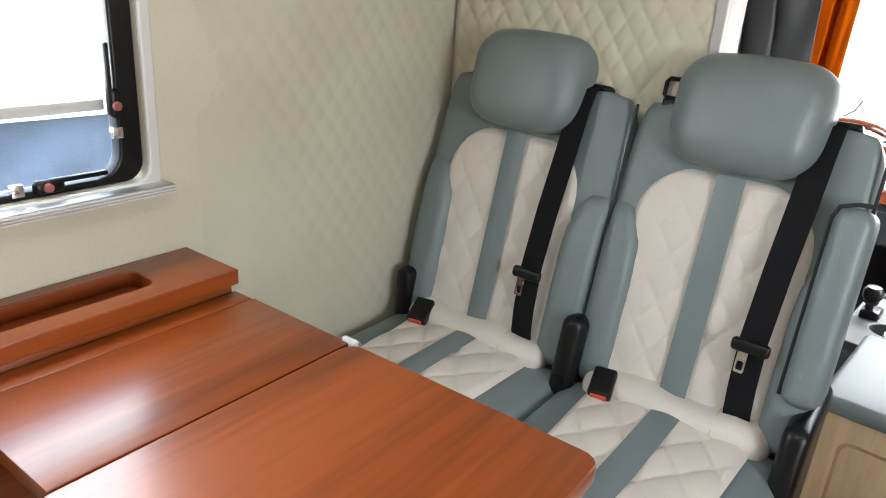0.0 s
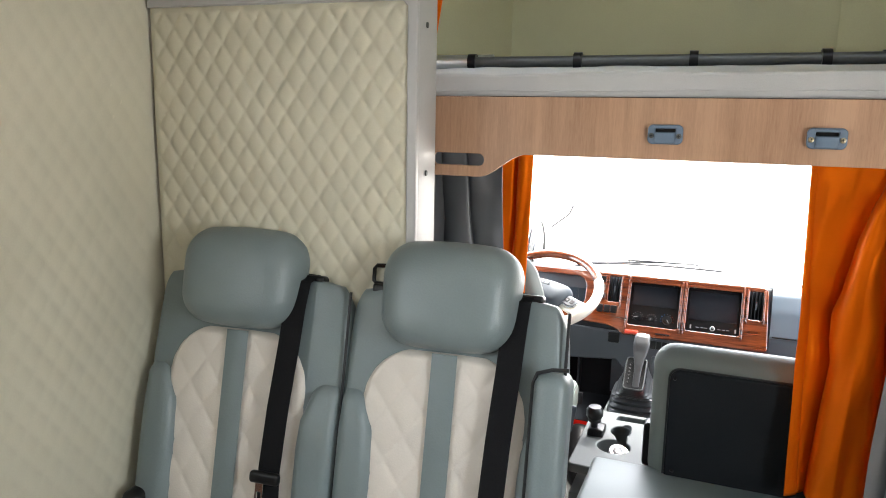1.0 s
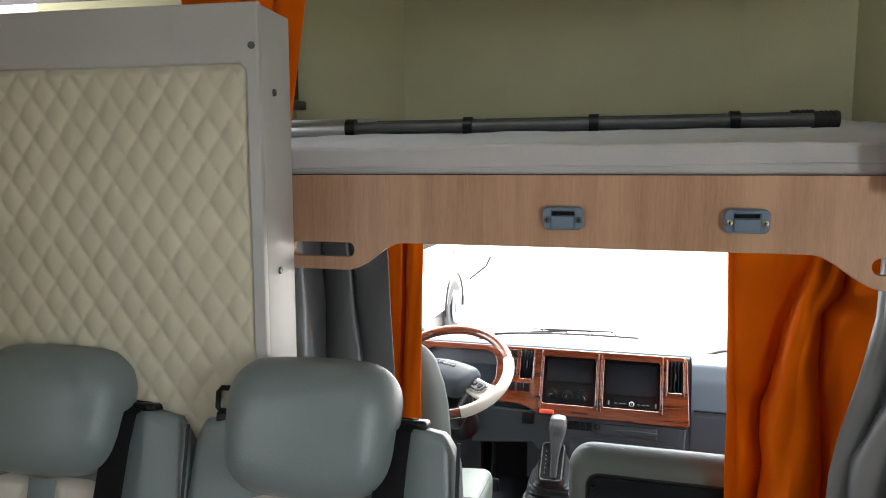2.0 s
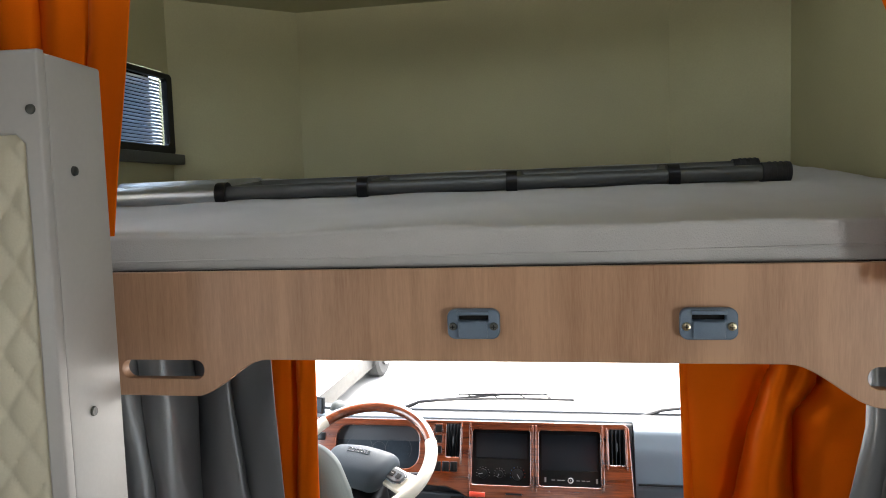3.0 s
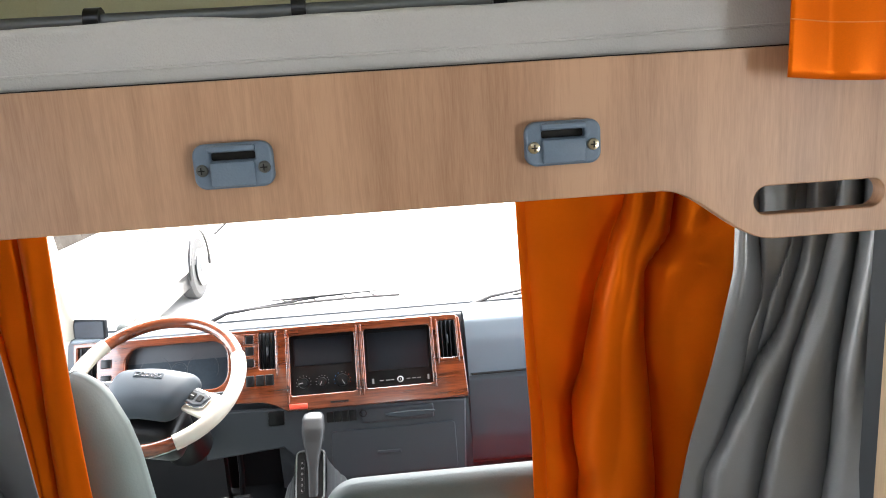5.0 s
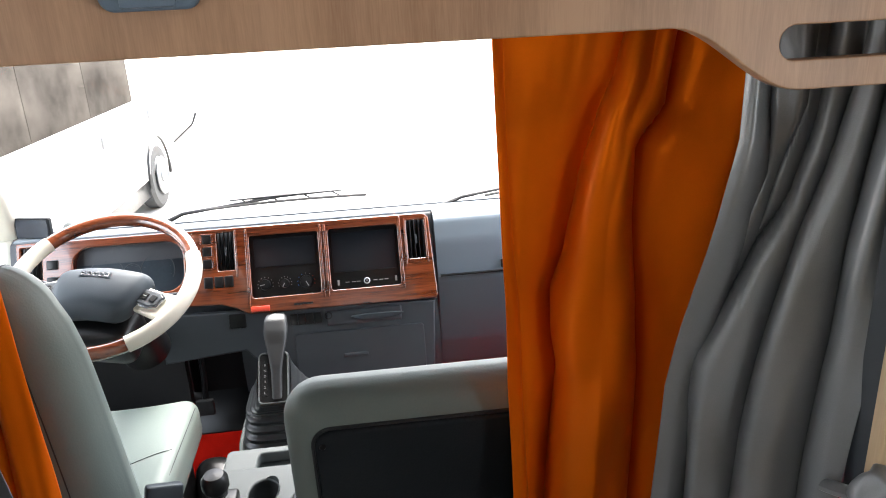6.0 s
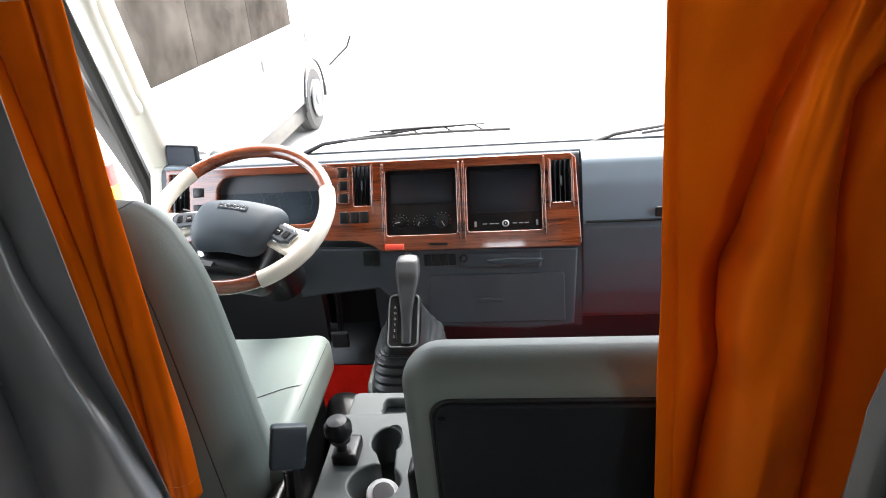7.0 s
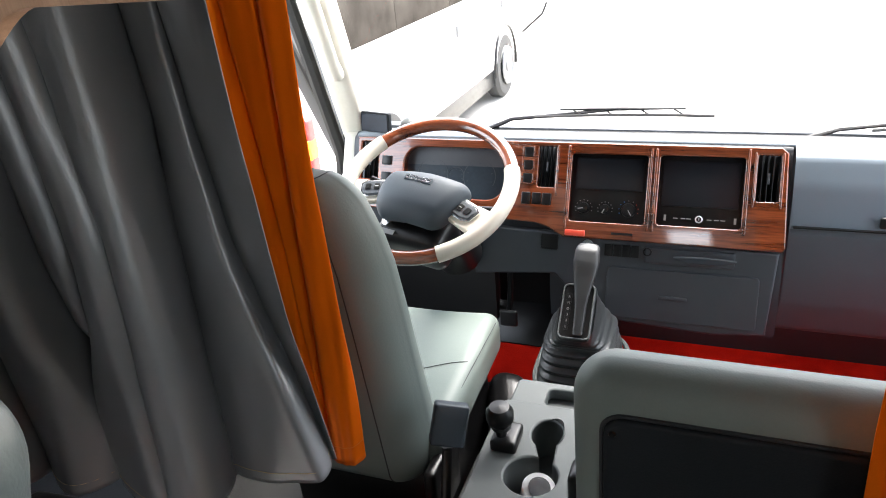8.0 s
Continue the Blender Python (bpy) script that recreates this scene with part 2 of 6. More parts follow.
def pad(cx, cy, cz, sx, sy, sz, r, k=4, m=6, warp=None, bm=None):
    """A rounded, upholstered block; warp(x, y, z) moves its points."""
    own = bm or bmesh.new()
    h = (sx / 2, sy / 2, sz / 2)
    r = min(r, *h)
    g = [steps(v, r, k, m) for v in h]
    seen = {}

    def vert(i, j, l):
        key = (i, j, l)
        if key not in seen:
            q = Vector((g[0][i], g[1][j], g[2][l]))
            inner = Vector([max(r - h[a], min(h[a] - r, q[a])) for a in range(3)])
            d = q - inner
            if d.length > 1e-9:
                q = inner + d.normalized() * r
            q += Vector((cx, cy, cz))
            if warp:
                q = Vector(warp(*q))
            seen[key] = own.verts.new(q)
        return seen[key]

    n = [len(v) - 1 for v in g]
    for a in range(3):
        b, c = (a + 1) % 3, (a + 2) % 3
        for side in (0, n[a]):
            for i in range(n[b]):
                for j in range(n[c]):
                    quad = []
                    for di, dj in ((0, 0), (1, 0), (1, 1), (0, 1)):
                        idx = [0, 0, 0]
                        idx[a], idx[b], idx[c] = side, i + di, j + dj
                        quad.append(vert(*idx))
                    own.faces.new(quad if side else quad[::-1])
    return own


def pad_seam(size, r, k, m, path, warp):
    """Points along a pad's own grid lines; size is (cx, cy, cz, sx, sy, sz), path a list of grid indices."""
    c, h = Vector(size[:3]), [v / 2 for v in size[3:]]
    r = min(r, *h)
    g = [steps(v, r, k, m) for v in h]
    pts = []
    for idx in path:
        q = Vector([g[a][idx[a]] for a in range(3)])
        inner = Vector([max(r - h[a], min(h[a] - r, q[a])) for a in range(3)])
        d = q - inner
        if d.length > 1e-9:
            q = inner + d.normalized() * r
        pts.append(Vector(warp(*(q + c))))
    return pts


def sheet(fn, nu, nv, bm=None, close_u=False):
    """A grid over fn(s, t) with s, t from 0 to 1."""
    own = bm or bmesh.new()
    rows = [[own.verts.new(fn(i / nu, j / nv)) for i in range(nu + (0 if close_u else 1))] for j in range(nv + 1)]
    w = len(rows[0])
    for j in range(nv):
        for i in range(nu):
            own.faces.new((rows[j][i], rows[j][(i + 1) % w], rows[j + 1][(i + 1) % w], rows[j + 1][i]))
    return own


def tube(points, radius, n=10, bm=None, caps=True, flat=1.0):
    """A round bar along points; radius may be a list."""
    own = bm or bmesh.new()
    pts = [Vector(p) for p in points]
    rings, last, before = [], None, None
    for i, p in enumerate(pts):
        d = (pts[min(i + 1, len(pts) - 1)] - pts[max(i - 1, 0)]).normalized()
        up = before.rotation_difference(d) @ last if last is not None else (Vector((0, 0, 1)) if abs(d.z) < 0.9 else Vector((1, 0, 0)))
        a = (up - d * up.dot(d)).normalized()
        last, before = a, d
        b = d.cross(a)
        r = radius[i] if isinstance(radius, (list, tuple)) else radius
        rings.append([own.verts.new(p + (a * math.cos(2 * math.pi * k / n) + b * math.sin(2 * math.pi * k / n) * flat) * r) for k in range(n)])
    for q, w in zip(rings, rings[1:]):
        for k in range(n):
            own.faces.new((q[k], q[(k + 1) % n], w[(k + 1) % n], w[k]))
    if caps:
        own.faces.new(rings[0][::-1])
        own.faces.new(rings[-1])
    return own


def lathe(profile, at, axis=Vector((0, 0, 1)), n=24, bm=None):
    """Turns (radius, height) pairs round an axis through at."""
    own = bm or bmesh.new()
    axis = Vector(axis).normalized()
    q = Vector((0, 0, 1)).rotation_difference(axis)
    rings = [[own.verts.new(Vector(at) + q @ Vector((max(r, 1e-4) * math.cos(2 * math.pi * k / n), max(r, 1e-4) * math.sin(2 * math.pi * k / n), z))) for k in range(n)] for r, z in profile]
    for a, b in zip(rings, rings[1:]):
        for k in range(n):
            own.faces.new((a[k], a[(k + 1) % n], b[(k + 1) % n], b[k]))
    own.faces.new(rings[0][::-1])
    own.faces.new(rings[-1])
    return own


def plate(outlines, depth, m, bevel=0.0, res=2):
    """A flat plate with holes: closed outlines in its own x, y, set to place by m; returns a mesh."""
    cu = bpy.data.curves.new("plate", "CURVE")
    cu.dimensions, cu.fill_mode, cu.extrude, cu.bevel_depth, cu.bevel_resolution, cu.offset = "2D", "BOTH", depth / 2 - bevel, bevel, res, -bevel
    for pts in outlines:
        sp = cu.splines.new("POLY")
        sp.points.add(len(pts) - 1)
        for q, (x, y) in zip(sp.points, pts):
            q.co = (x, y, 0, 1)
        sp.use_cyclic_u = True
    ob = bpy.data.objects.new("plate", cu)
    scene.collection.objects.link(ob)
    me = bpy.data.meshes.new_from_object(ob.evaluated_get(bpy.context.evaluated_depsgraph_get()))
    bpy.data.objects.remove(ob)
    bpy.data.curves.remove(cu)
    me.transform(m)
    me.materials.clear()
    return me


def round_rect(x0, x1, y0, y1, r, n=5):
    pts = []
    for cx, cy, a0 in ((x1 - r, y1 - r, 0), (x0 + r, y1 - r, 90), (x0 + r, y0 + r, 180), (x1 - r, y0 + r, 270)):
        for i in range(n + 1):
            a = radians(a0 + 90 * i / n)
            pts.append((cx + r * math.cos(a), cy + r * math.sin(a)))
    return pts


def text_mesh(word, size, m, depth=0.0004):
    cu = bpy.data.curves.new("letters", "FONT")
    cu.body, cu.size, cu.extrude, cu.align_x, cu.align_y = word, size, depth, "CENTER", "CENTER"
    ob = bpy.data.objects.new("letters", cu)
    scene.collection.objects.link(ob)
    me = bpy.data.meshes.new_from_object(ob.evaluated_get(bpy.context.evaluated_depsgraph_get()))
    bpy.data.objects.remove(ob)
    bpy.data.curves.remove(cu)
    me.transform(m)
    me.materials.clear()
    return me


def moved(bm, m):
    bmesh.ops.transform(bm, matrix=m, verts=bm.verts[:])
    return bm


def quilt_height(x, y, w, h):
    """The relief of diamond quilting: 0 in the seams, 1 on the cushions."""
    a, b = x / w + y / h, x / w - y / h
    return (abs(math.sin(math.pi * a)) * abs(math.sin(math.pi * b))) ** 0.35


XZ = Matrix(((1, 0, 0, 0), (0, 0, -1, 0), (0, 1, 0, 0), (0, 0, 0, 1)))  # plate x, y to world x, z (its depth along y)
YZ = Matrix(((0, 0, 1, 0), (1, 0, 0, 0), (0, 1, 0, 0), (0, 0, 0, 1)))  # plate x, y to world y, z (its depth along x)

# ---- the living box ----
structure("floor", box(-0.75, 1.75, -3.3, 0.13, -0.03, 0.0), FLOOR_VINYL, "brown wood-look vinyl floor", ROOM)
WIN = (-1.622, -0.907, 0.935, 1.495)  # window opening: v0, v1, z0, z1


def side_wall():
    bm = bmesh.new()
    v0, v1, z0, z1 = WIN
    for a, b, c, d in ((-3.3, v0, -0.03, 2.06), (v1, 0.13, -0.03, 2.06), (v0, v1, -0.03, z0), (v0, v1, z1, 2.06)):
        box(-0.75, -0.69, a, b, c, d, bm=bm)
    return bm


structure("wall_left", side_wall(), PADDED, "beige leatherette-covered side wall", ROOM)


def quilt_wall(s, t):
    v, z = -0.80 + 0.795 * s, 0.30 + 1.72 * t
    edge = min(1, s / 0.22, (1 - t) / 0.04)
    return (-0.686 + 0.0025 * edge * quilt_height(v, z, 0.055, 0.075) - 0.003 + 0.003 * noise.noise((v * 4, z * 4, 3)), v, z)


structure("wall_padding", sheet(quilt_wall, 130, 280), QUILT, "ivory quilted leatherette padding on the side wall", ROOM)
structure("wall_back", box(-0.75, 1.75, -3.36, -3.3, -0.03, 2.06), PADDED, "beige rear wall", ROOM)


# the opening is out of view, added to let light in from the right
def right_wall():
    bm = bmesh.new()
    for a, b, c, d in ((-3.3, -1.55, -0.03, 2.06), (-0.9, 0.12, -0.03, 2.06), (-1.55, -0.9, -0.03, 0.95), (-1.55, -0.9, 1.5, 2.06)):
        box(1.69, 1.75, a, b, c, d, bm=bm)
    return bm


structure("wall_right", right_wall(), PADDED, "beige side wall with an added, unseen opening for light", ROOM)


def roof():
    bm = bmesh.new()
    for a, b, c, d in ((-0.75, 1.75, -3.36, -1.75), (-0.75, 1.75, -1.45, 0.12), (-0.75, 0.25, -1.75, -1.45), (0.55, 1.75, -1.75, -1.45)):
        box(a, b, c, d, 2.06, 2.11, bm=bm)
    return bm


# unseen roof opening, added with its lamp to light the room from above
structure("ceiling", roof(), WHITE_PLASTIC, "white ceiling with an added, unseen opening for light", ROOM)
area_light("roof_fill_light", 0.28, 0.28, 0.26, ROOM @ look((0.40, -1.6, 2.10), (0.40, -1.6, 0)))
# fill lamp added in the unseen opening of the right wall
area_light("right_fill_light", 0.62, 0.52, 0.88, ROOM @ look((1.71, -1.225, 1.225), (-1, -1.225, 1.1)))
area_light("left_window_light", 0.7, 0.40, 0.46, ROOM @ look((-0.745, -1.262, 1.285), (1, -1.262, 0.98)))
# lamp added at the unseen passenger door to brighten cab and curtain backs
area_light("passenger_side_fill", 0.66, 0.62, 0.22, look((0.97, 0.99, 0.98), (-1, 0.99, 0.90)), (0.80, 0.91, 1.0))
area_light("driver_door_light", 0.66, 0.62, 0.55, look((-1.31, 0.99, 0.98), (1, 0.99, 0.90)), (0.80, 0.91, 1.0))


def partition():
    """The padded wall behind the bench seats, its end face white, its front framed."""
    t = thing("partition", "white framed partition wall with an ivory diamond-quilted panel", "partition", (-0.35, 0.07, 0), ROOM @ Matrix.Translation((0.010, -0.012, 0)))
    part("core", box(-0.69, 0.0, 0.012, 0.135, 0.0, 1.824, 0.004), FRAME_WHITE, t, "white laminate wall core")
    edge = [(-0.69, 1.722), (-0.036, 1.722), (-0.024, 1.71), (-0.024, 0.3), (0.0, 0.3), (0.0, 1.826), (-0.69, 1.826)]
    part("frame", plate([edge], 0.018, Matrix.Translation((0, 0.004, 0)) @ XZ, 0.004), FRAME_WHITE, t, "white plastic edge frame")

    def relief(s, q):
        u, z = -0.688 + 0.668 * s, 0.32 + 1.402 * q
        e = min(1, s / 0.02, (1 - s) / 0.02, (1 - q) / 0.01)
        return (u, 0.004 - 0.008 * e * quilt_height(u, z, 0.054, 0.078) - 0.003 * noise.noise((u * 3, z * 3, 0)), z)

    part("quilted_panel", sheet(relief, 170, 300), QUILT, t, "ivory diamond-quilted leatherette")
    part("screw", lathe([(0.0, 0.0), (0.007, 0.0), (0.006, 0.003), (0.0, 0.004)], (-0.012, -0.004, 1.752), (0, -1, 0), 12), DARK_METAL, t)
    for v, z in ((0.055, 1.677), (0.06, 1.35)):
        part("screw", lathe([(0.0, 0.0), (0.007, 0.0), (0.006, 0.003), (0.0, 0.004)], (0.001, v, z), (1, 0, 0), 12), DARK_METAL, t)
    return t


partition()


def window_left():
    v0, v1, z0, z1 = WIN
    t = thing("window_1", "white-framed caravan window with black inner frame", "window", ((-0.69), (v0 + v1) / 2, z0), ROOM, kind="structure")
    m = Matrix.Translation((-0.685, 0, 0)) @ YZ
    part("window_frame", plate([round_rect(v0 - 0.022, v1 + 0.022, z0 - 0.022, z1 + 0.022, 0.03), round_rect(v0, v1, z0, z1, 0.03)], 0.012, m, 0.004), WHITE_PLASTIC, t, "white surround")
    part("inner_frame", plate([round_rect(v0, v1, z0, z1, 0.035), round_rect(v0 + 0.04, v1 - 0.042, z0 + 0.012, z1 - 0.04, 0.045)], 0.03, Matrix.Translation((-0.715, 0, 0)) @ YZ, 0.004), BLACK_PLASTIC, t, "black plastic inner frame")
    part("window_sill", box(-0.70, -0.652, v0 - 0.03, v1 + 0.03, z0 - 0.022, z0 - 0.004, 0.003), STEEL, t, "ridged aluminium blind rail")
    for k in range(3):
        part("sill_groove", box(-0.6525, -0.650, v0 - 0.03, v1 + 0.03, z0 - 0.020 + 0.005 * k, z0 - 0.017 + 0.005 * k), WHITE_PLASTIC, t)
    pane = part("pane", box(-0.738, -0.733, v0 + 0.03, v1 - 0.03, z0 + 0.006, z1 - 0.03), PANE, t, "clear acrylic pane")
    pane.visible_shadow = False
    part("rail", box(-0.742, -0.731, v0 + 0.04, v1 - 0.045, 1.058, 1.078, 0.003), WHITE_PLASTIC, t, "pale horizontal rail")
    low = part("lower_pane", box(-0.731, -0.728, v0 + 0.04, v1 - 0.042, z0 + 0.012, 1.06), PANE_BLUE, t, "blue tinted lower pane")
    low.visible_shadow = False
    for v, z, turn in ((v1 - 0.045, 1.075, 90), (v1 - 0.17, z0 + 0.016, 0)):
        mm = Matrix.Translation((-0.70, v, z)) @ pose(0, 0, 0, turn, 0, 0)
        handle = part("latch", moved(pad(0, 0, 0, 0.018, 0.05, 0.022, 0.008, 3, 2), mm), BLACK_PLASTIC, t, "black window latch")
        part("lever", moved(box(-0.006, 0.006, -0.02, 0.10, 0.004, 0.012, 0.002), mm), BLACK_PLASTIC, handle)
        part("button", moved(lathe([(0.0, 0), (0.008, 0), (0.008, 0.012), (0.006, 0.014)], (0.0, -0.004, 0.0), (1, 0, 0), 14), mm), FADED_RED, handle, "faded red release button")
        part("strike", moved(box(-0.004, 0.008, -0.06, -0.04, -0.008, 0.012, 0.002), mm), CHROME, handle)
    return t


window_left()


def dinette_table():
    t = thing("dinette_table", "glossy reddish cherry-wood folding dinette table", "table", (-0.16, -1.08, 0), ROOM)
    v0, v1 = -1.325, -0.84
    part("fixed_leaf", box(-0.488, -0.246, v0, v1, 0.717, 0.744, 0.003), CHERRY, t)
    part("folding_leaf", plate([round_rect(-0.242, 0.206, v0 - 0.03, v1, 0.028)], 0.028, Matrix.Translation((0, 0, 0.732)), 0.004), CHERRY, t)
    part("back_strip", box(-0.54, -0.491, v0, v1, 0.717, 0.742, 0.003), CHERRY, t)
    part("hinge", box(-0.262, -0.232, v1 - 0.004, v1 + 0.006, 0.736, 0.75, 0.002), WHITE_PLASTIC, t, "small white end hinge")
    part("hinge_knuckle", lathe([(0.0, 0), (0.005, 0), (0.005, 0.03), (0.0, 0.03)], (-0.262, v1 + 0.008, 0.74), (1, 0, 0), 10), CHROME, t)
    part("leg", lathe([(0.0, 0), (0.14, 0), (0.14, 0.008), (0.04, 0.02), (0.03, 0.05), (0.03, 0.70), (0.08, 0.717), (0.0, 0.717)], (0.0, -1.08, 0.0)), CHROME, t, "chrome pedestal")
    part("apron", box(-0.50, 0.12, -1.22, -0.94, 0.69, 0.717, 0.003), CHERRY, t)
    return t


dinette_table()


def tray_box():
    """The raised wooden ledge under the window, with a long recess for small things."""
    t = thing("window_ledge", "cherry-wood ledge with a long rounded recess", "shelf", (-0.61, -1.08, 0), ROOM)
    v0, v1 = -1.5, -0.840
    z = 0.788
    outer = [(-0.688, v0), (-0.53, v0), (-0.53, v1), (-0.688, v1)]
    part("top", plate([outer, round_rect(-0.655, -0.575, v0 + 0.08, -0.975, 0.022)], 0.030, Matrix.Translation((0, 0, z - 0.015)), 0.003), CHERRY, t)
    part("recess", box(-0.66, -0.57, v0 + 0.07, -0.97, z - 0.035, z - 0.029, 0.0), CHERRY, t)
    part("body", box(-0.686, -0.545, v0, v1 - 0.004, 0.0, z - 0.036, 0.002), CHERRY, t)
    return t


tray_box()
TILT = 13.5


def seat_surface(p):
    """Frame of a backrest: x across, y into the pad, z up along it, from the seat's fold."""
    return Matrix.Translation(p) @ pose(0, 0, 0, -TILT)


def patch_quilt(width, length, w, h, lift, top_round, bottom=1.0, nx=90, nz=110):
    """A quilted insert, rounded at its upper corners, facing -y."""
    def fn(s, q):
        z = length * q
        half = width / 2 * (bottom + (1 - bottom) * min(1, q * 1.6))
        if z > length - top_round:
            k = (z - (length - top_round)) / top_round
            half = half - top_round * (1 - math.sqrt(max(0, 1 - k * k))) * 1.1
        x = half * (2 * s - 1)
        e = min(1, s / 0.05, (1 - s) / 0.05, q / 0.03, (1 - q) / 0.04)
        return (x, 0.012 - (lift + 0.010) * math.sqrt(max(0, e)) - 0.0055 * max(0, e) * quilt_height(x, z, w, h), z)
    return sheet(fn, nx, nz)


def strip(width, length, y, n=16):
    def fn(s, q):
        x = width * (s - 0.5)
        return (x, y - 0.004 * math.sin(math.pi * s), length * q)
    bm = sheet(fn, 6, n)
    return bm


def ribbon(points, width, thick=0.0025, across=Vector((1, 0, 0)), bm=None):
    """A flat band through points."""
    own = bm or bmesh.new()
    pts = [Vector(p) for p in points]
    rows = []
    for i, p in enumerate(pts):
        d = (pts[min(i + 1, len(pts) - 1)] - pts[max(i - 1, 0)]).normalized()
        a = (across - d * across.dot(d)).normalized() * width / 2
        nrm = d.cross(a).normalized() * thick / 2
        rows.append([own.verts.new(p + a + nrm), own.verts.new(p - a + nrm), own.verts.new(p - a - nrm), own.verts.new(p + a - nrm)])
    for q, w in zip(rows, rows[1:]):
        for k in range(4):
            own.faces.new((q[k], q[(k + 1) % 4], w[(k + 1) % 4], w[k]))
    own.faces.new(rows[0][::-1])
    own.faces.new(rows[-1])
    return own


def bench_seat(u0, u1, mid, label, near_wall, armrest):
    """One of the two rear-facing seats: quilted cushion and backrest, headrest, belt, buckle."""
    t = thing("dinette_chair", label, "seat", ((u0 + u1) / 2, -0.4, 0), ROOM, group="rear-facing bench seats")
    c, w = (u0 + u1) / 2, u1 - u0
    m = seat_surface((0, -0.2, 0.455))
    H = 0.665

    def shoulder(x, y, z):
        # narrower towards the top, with a hollow where the headrest sits
        k = max(0, (z - 0.42) / 0.24)
        f = 1 - 0.03 * k * k
        d = 0.010 * math.exp(-(((x - mid) / 0.17) ** 2)) if y < 0.06 else 0
        drop = max(0.0, abs(x - c) / (w / 2) - 0.80) / 0.20
        y = y * (1 - 0.55 * min(1, k)) if y > 0 else y
        return (c + (x - c) * f, y + d + 0.018 * k * drop ** 2, z - 0.042 * min(1, k) * drop ** 2.2 - 0.006 * k)

    back = part("backrest", moved(pad(c, 0.065, H / 2 - 0.01, w, 0.13, H + 0.02, 0.027, 5, 10, shoulder), m), LEATHER_GREY, t, "grey leather backrest")
    part("quilted_insert", moved(patch_quilt(0.39, 0.53, 0.082, 0.112, 0.009, 0.13), m @ Matrix.Translation((mid, 0.006, 0.0))), LEATHER_CREAM, back, "cream diamond-quilted insert")
    part("centre_stripe", moved(strip(0.058, 0.525, -0.017), m @ Matrix.Translation((mid + 0.002, 0.004, 0.0))), LEATHER_GREY, back, "grey centre stripe")
    for side, x0, x1 in ((0, u0 + 0.004, mid - 0.150), (1, mid + 0.178, u1 - 0.004)):
        if x1 - x0 < 0.03:
            continue

        def bulge(x, y, z, x0=x0, x1=x1, side=side):
            k = max(0, min(1, (z - 0.29) / 0.14))
            f = 1 - 0.42 * k * k
            return (x0 + (x - x0) * f if side == 0 else x1 - (x1 - x) * f, y + 0.022 * k * k, z)

        part("side_bolster", moved(pad((x0 + x1) / 2, 0.012, 0.215, x1 - x0, 0.085, 0.43, 0.034, 5, 6, bulge), m), LEATHER_GREY, back, "grey side bolster")
    part("seam", moved(tube([(u1 - 0.002, -0.001, 0.02 + 0.62 * i / 12) for i in range(13)], 0.0035, 6), m), DARK_THREAD, back)

    def plump(x, y, z):
        k = (z - 0.532) / 0.24
        e = ((x - mid) / 0.16) ** 2
        return (mid + (x - mid) * (0.955 + 0.06 * k), y * (1 if y < 0 else 0.9) - 0.012 * (1 - e) + 0.05 * max(0.0, k - 0.62) ** 1.5 + 0.01 * e * k, z - 0.012 * e * (1 if z > 0.66 else -1.2))

    dims = (mid + 0.002, -0.004, 0.652, 0.316, 0.142, 0.240)
    part("headrest", moved(pad(*dims, 0.068, 7, 6, plump), m), LEATHER_GREY, t, "grey leather headrest")
    for dx in (-0.075, 0.075):
        part("headrest_post", moved(tube([(mid + dx, 0.06, 0.56), (mid + dx, 0.06, 0.68)], 0.006, 10), m), CHROME, t)
    # carrying bracket on the top edge
    bx = mid - (0.150 if near_wall else 0.180)
    by, bz = 0.018, -0.018
    part("bracket", moved(tube([(bx + 0.06, by, 0.682 + bz), (bx - 0.005, by, 0.684 + bz), (bx - 0.011, by, 0.690 + bz), (bx - 0.012, by, 0.717 + bz), (bx - 0.006, by, 0.725 + bz), (bx + 0.06, by, 0.727 + bz)], 0.005, 8), m), BLACK_PLASTIC, t, "black wire bracket")
    part("bracket_plate", moved(pad(bx + 0.02, by + 0.01, 0.672 + bz, 0.060, 0.04, 0.024, 0.006, 2, 2), m), BLACK_PLASTIC, t)
    # belt
    bu = mid + 0.155
    part("belt_guide", moved(pad(bu + 0.014, 0.032, 0.662, 0.070, 0.045, 0.018, 0.008, 3, 3), m), BLACK_PLASTIC, t, "black belt guide")
    line = [(bu + 0.004, 0.03, 0.672), (bu, -0.012, 0.655), (bu - 0.003, -0.022, 0.60), (bu - 0.008, -0.026, 0.5), (bu - 0.016, -0.034, 0.36), (bu - 0.022, -0.036, 0.22), (bu - 0.02, -0.030, 0.12), (bu - 0.017, -0.022, 0.06), (bu - 0.014, -0.008, 0.02), (bu - 0.012, 0.02, -0.02)]
    belt = part("seat_belt", moved(ribbon(line, 0.054), m), BELT, t, "black webbing belt")
    part("belt_tongue", moved(pad(bu - 0.022, -0.052, 0.205, 0.075, 0.02, 0.028, 0.009, 3, 3), m), BLACK_PLASTIC, belt, "black belt tongue")
    part("tongue_plate", plate([round_rect(-0.010, 0.010, -0.036, 0.012, 0.004), round_rect(-0.006, 0.006, -0.030, -0.012, 0.002)], 0.003, m @ Matrix.Translation((bu - 0.032, -0.055, 0.185)) @ XZ, 0.0005), CHROME, belt, "steel tongue")
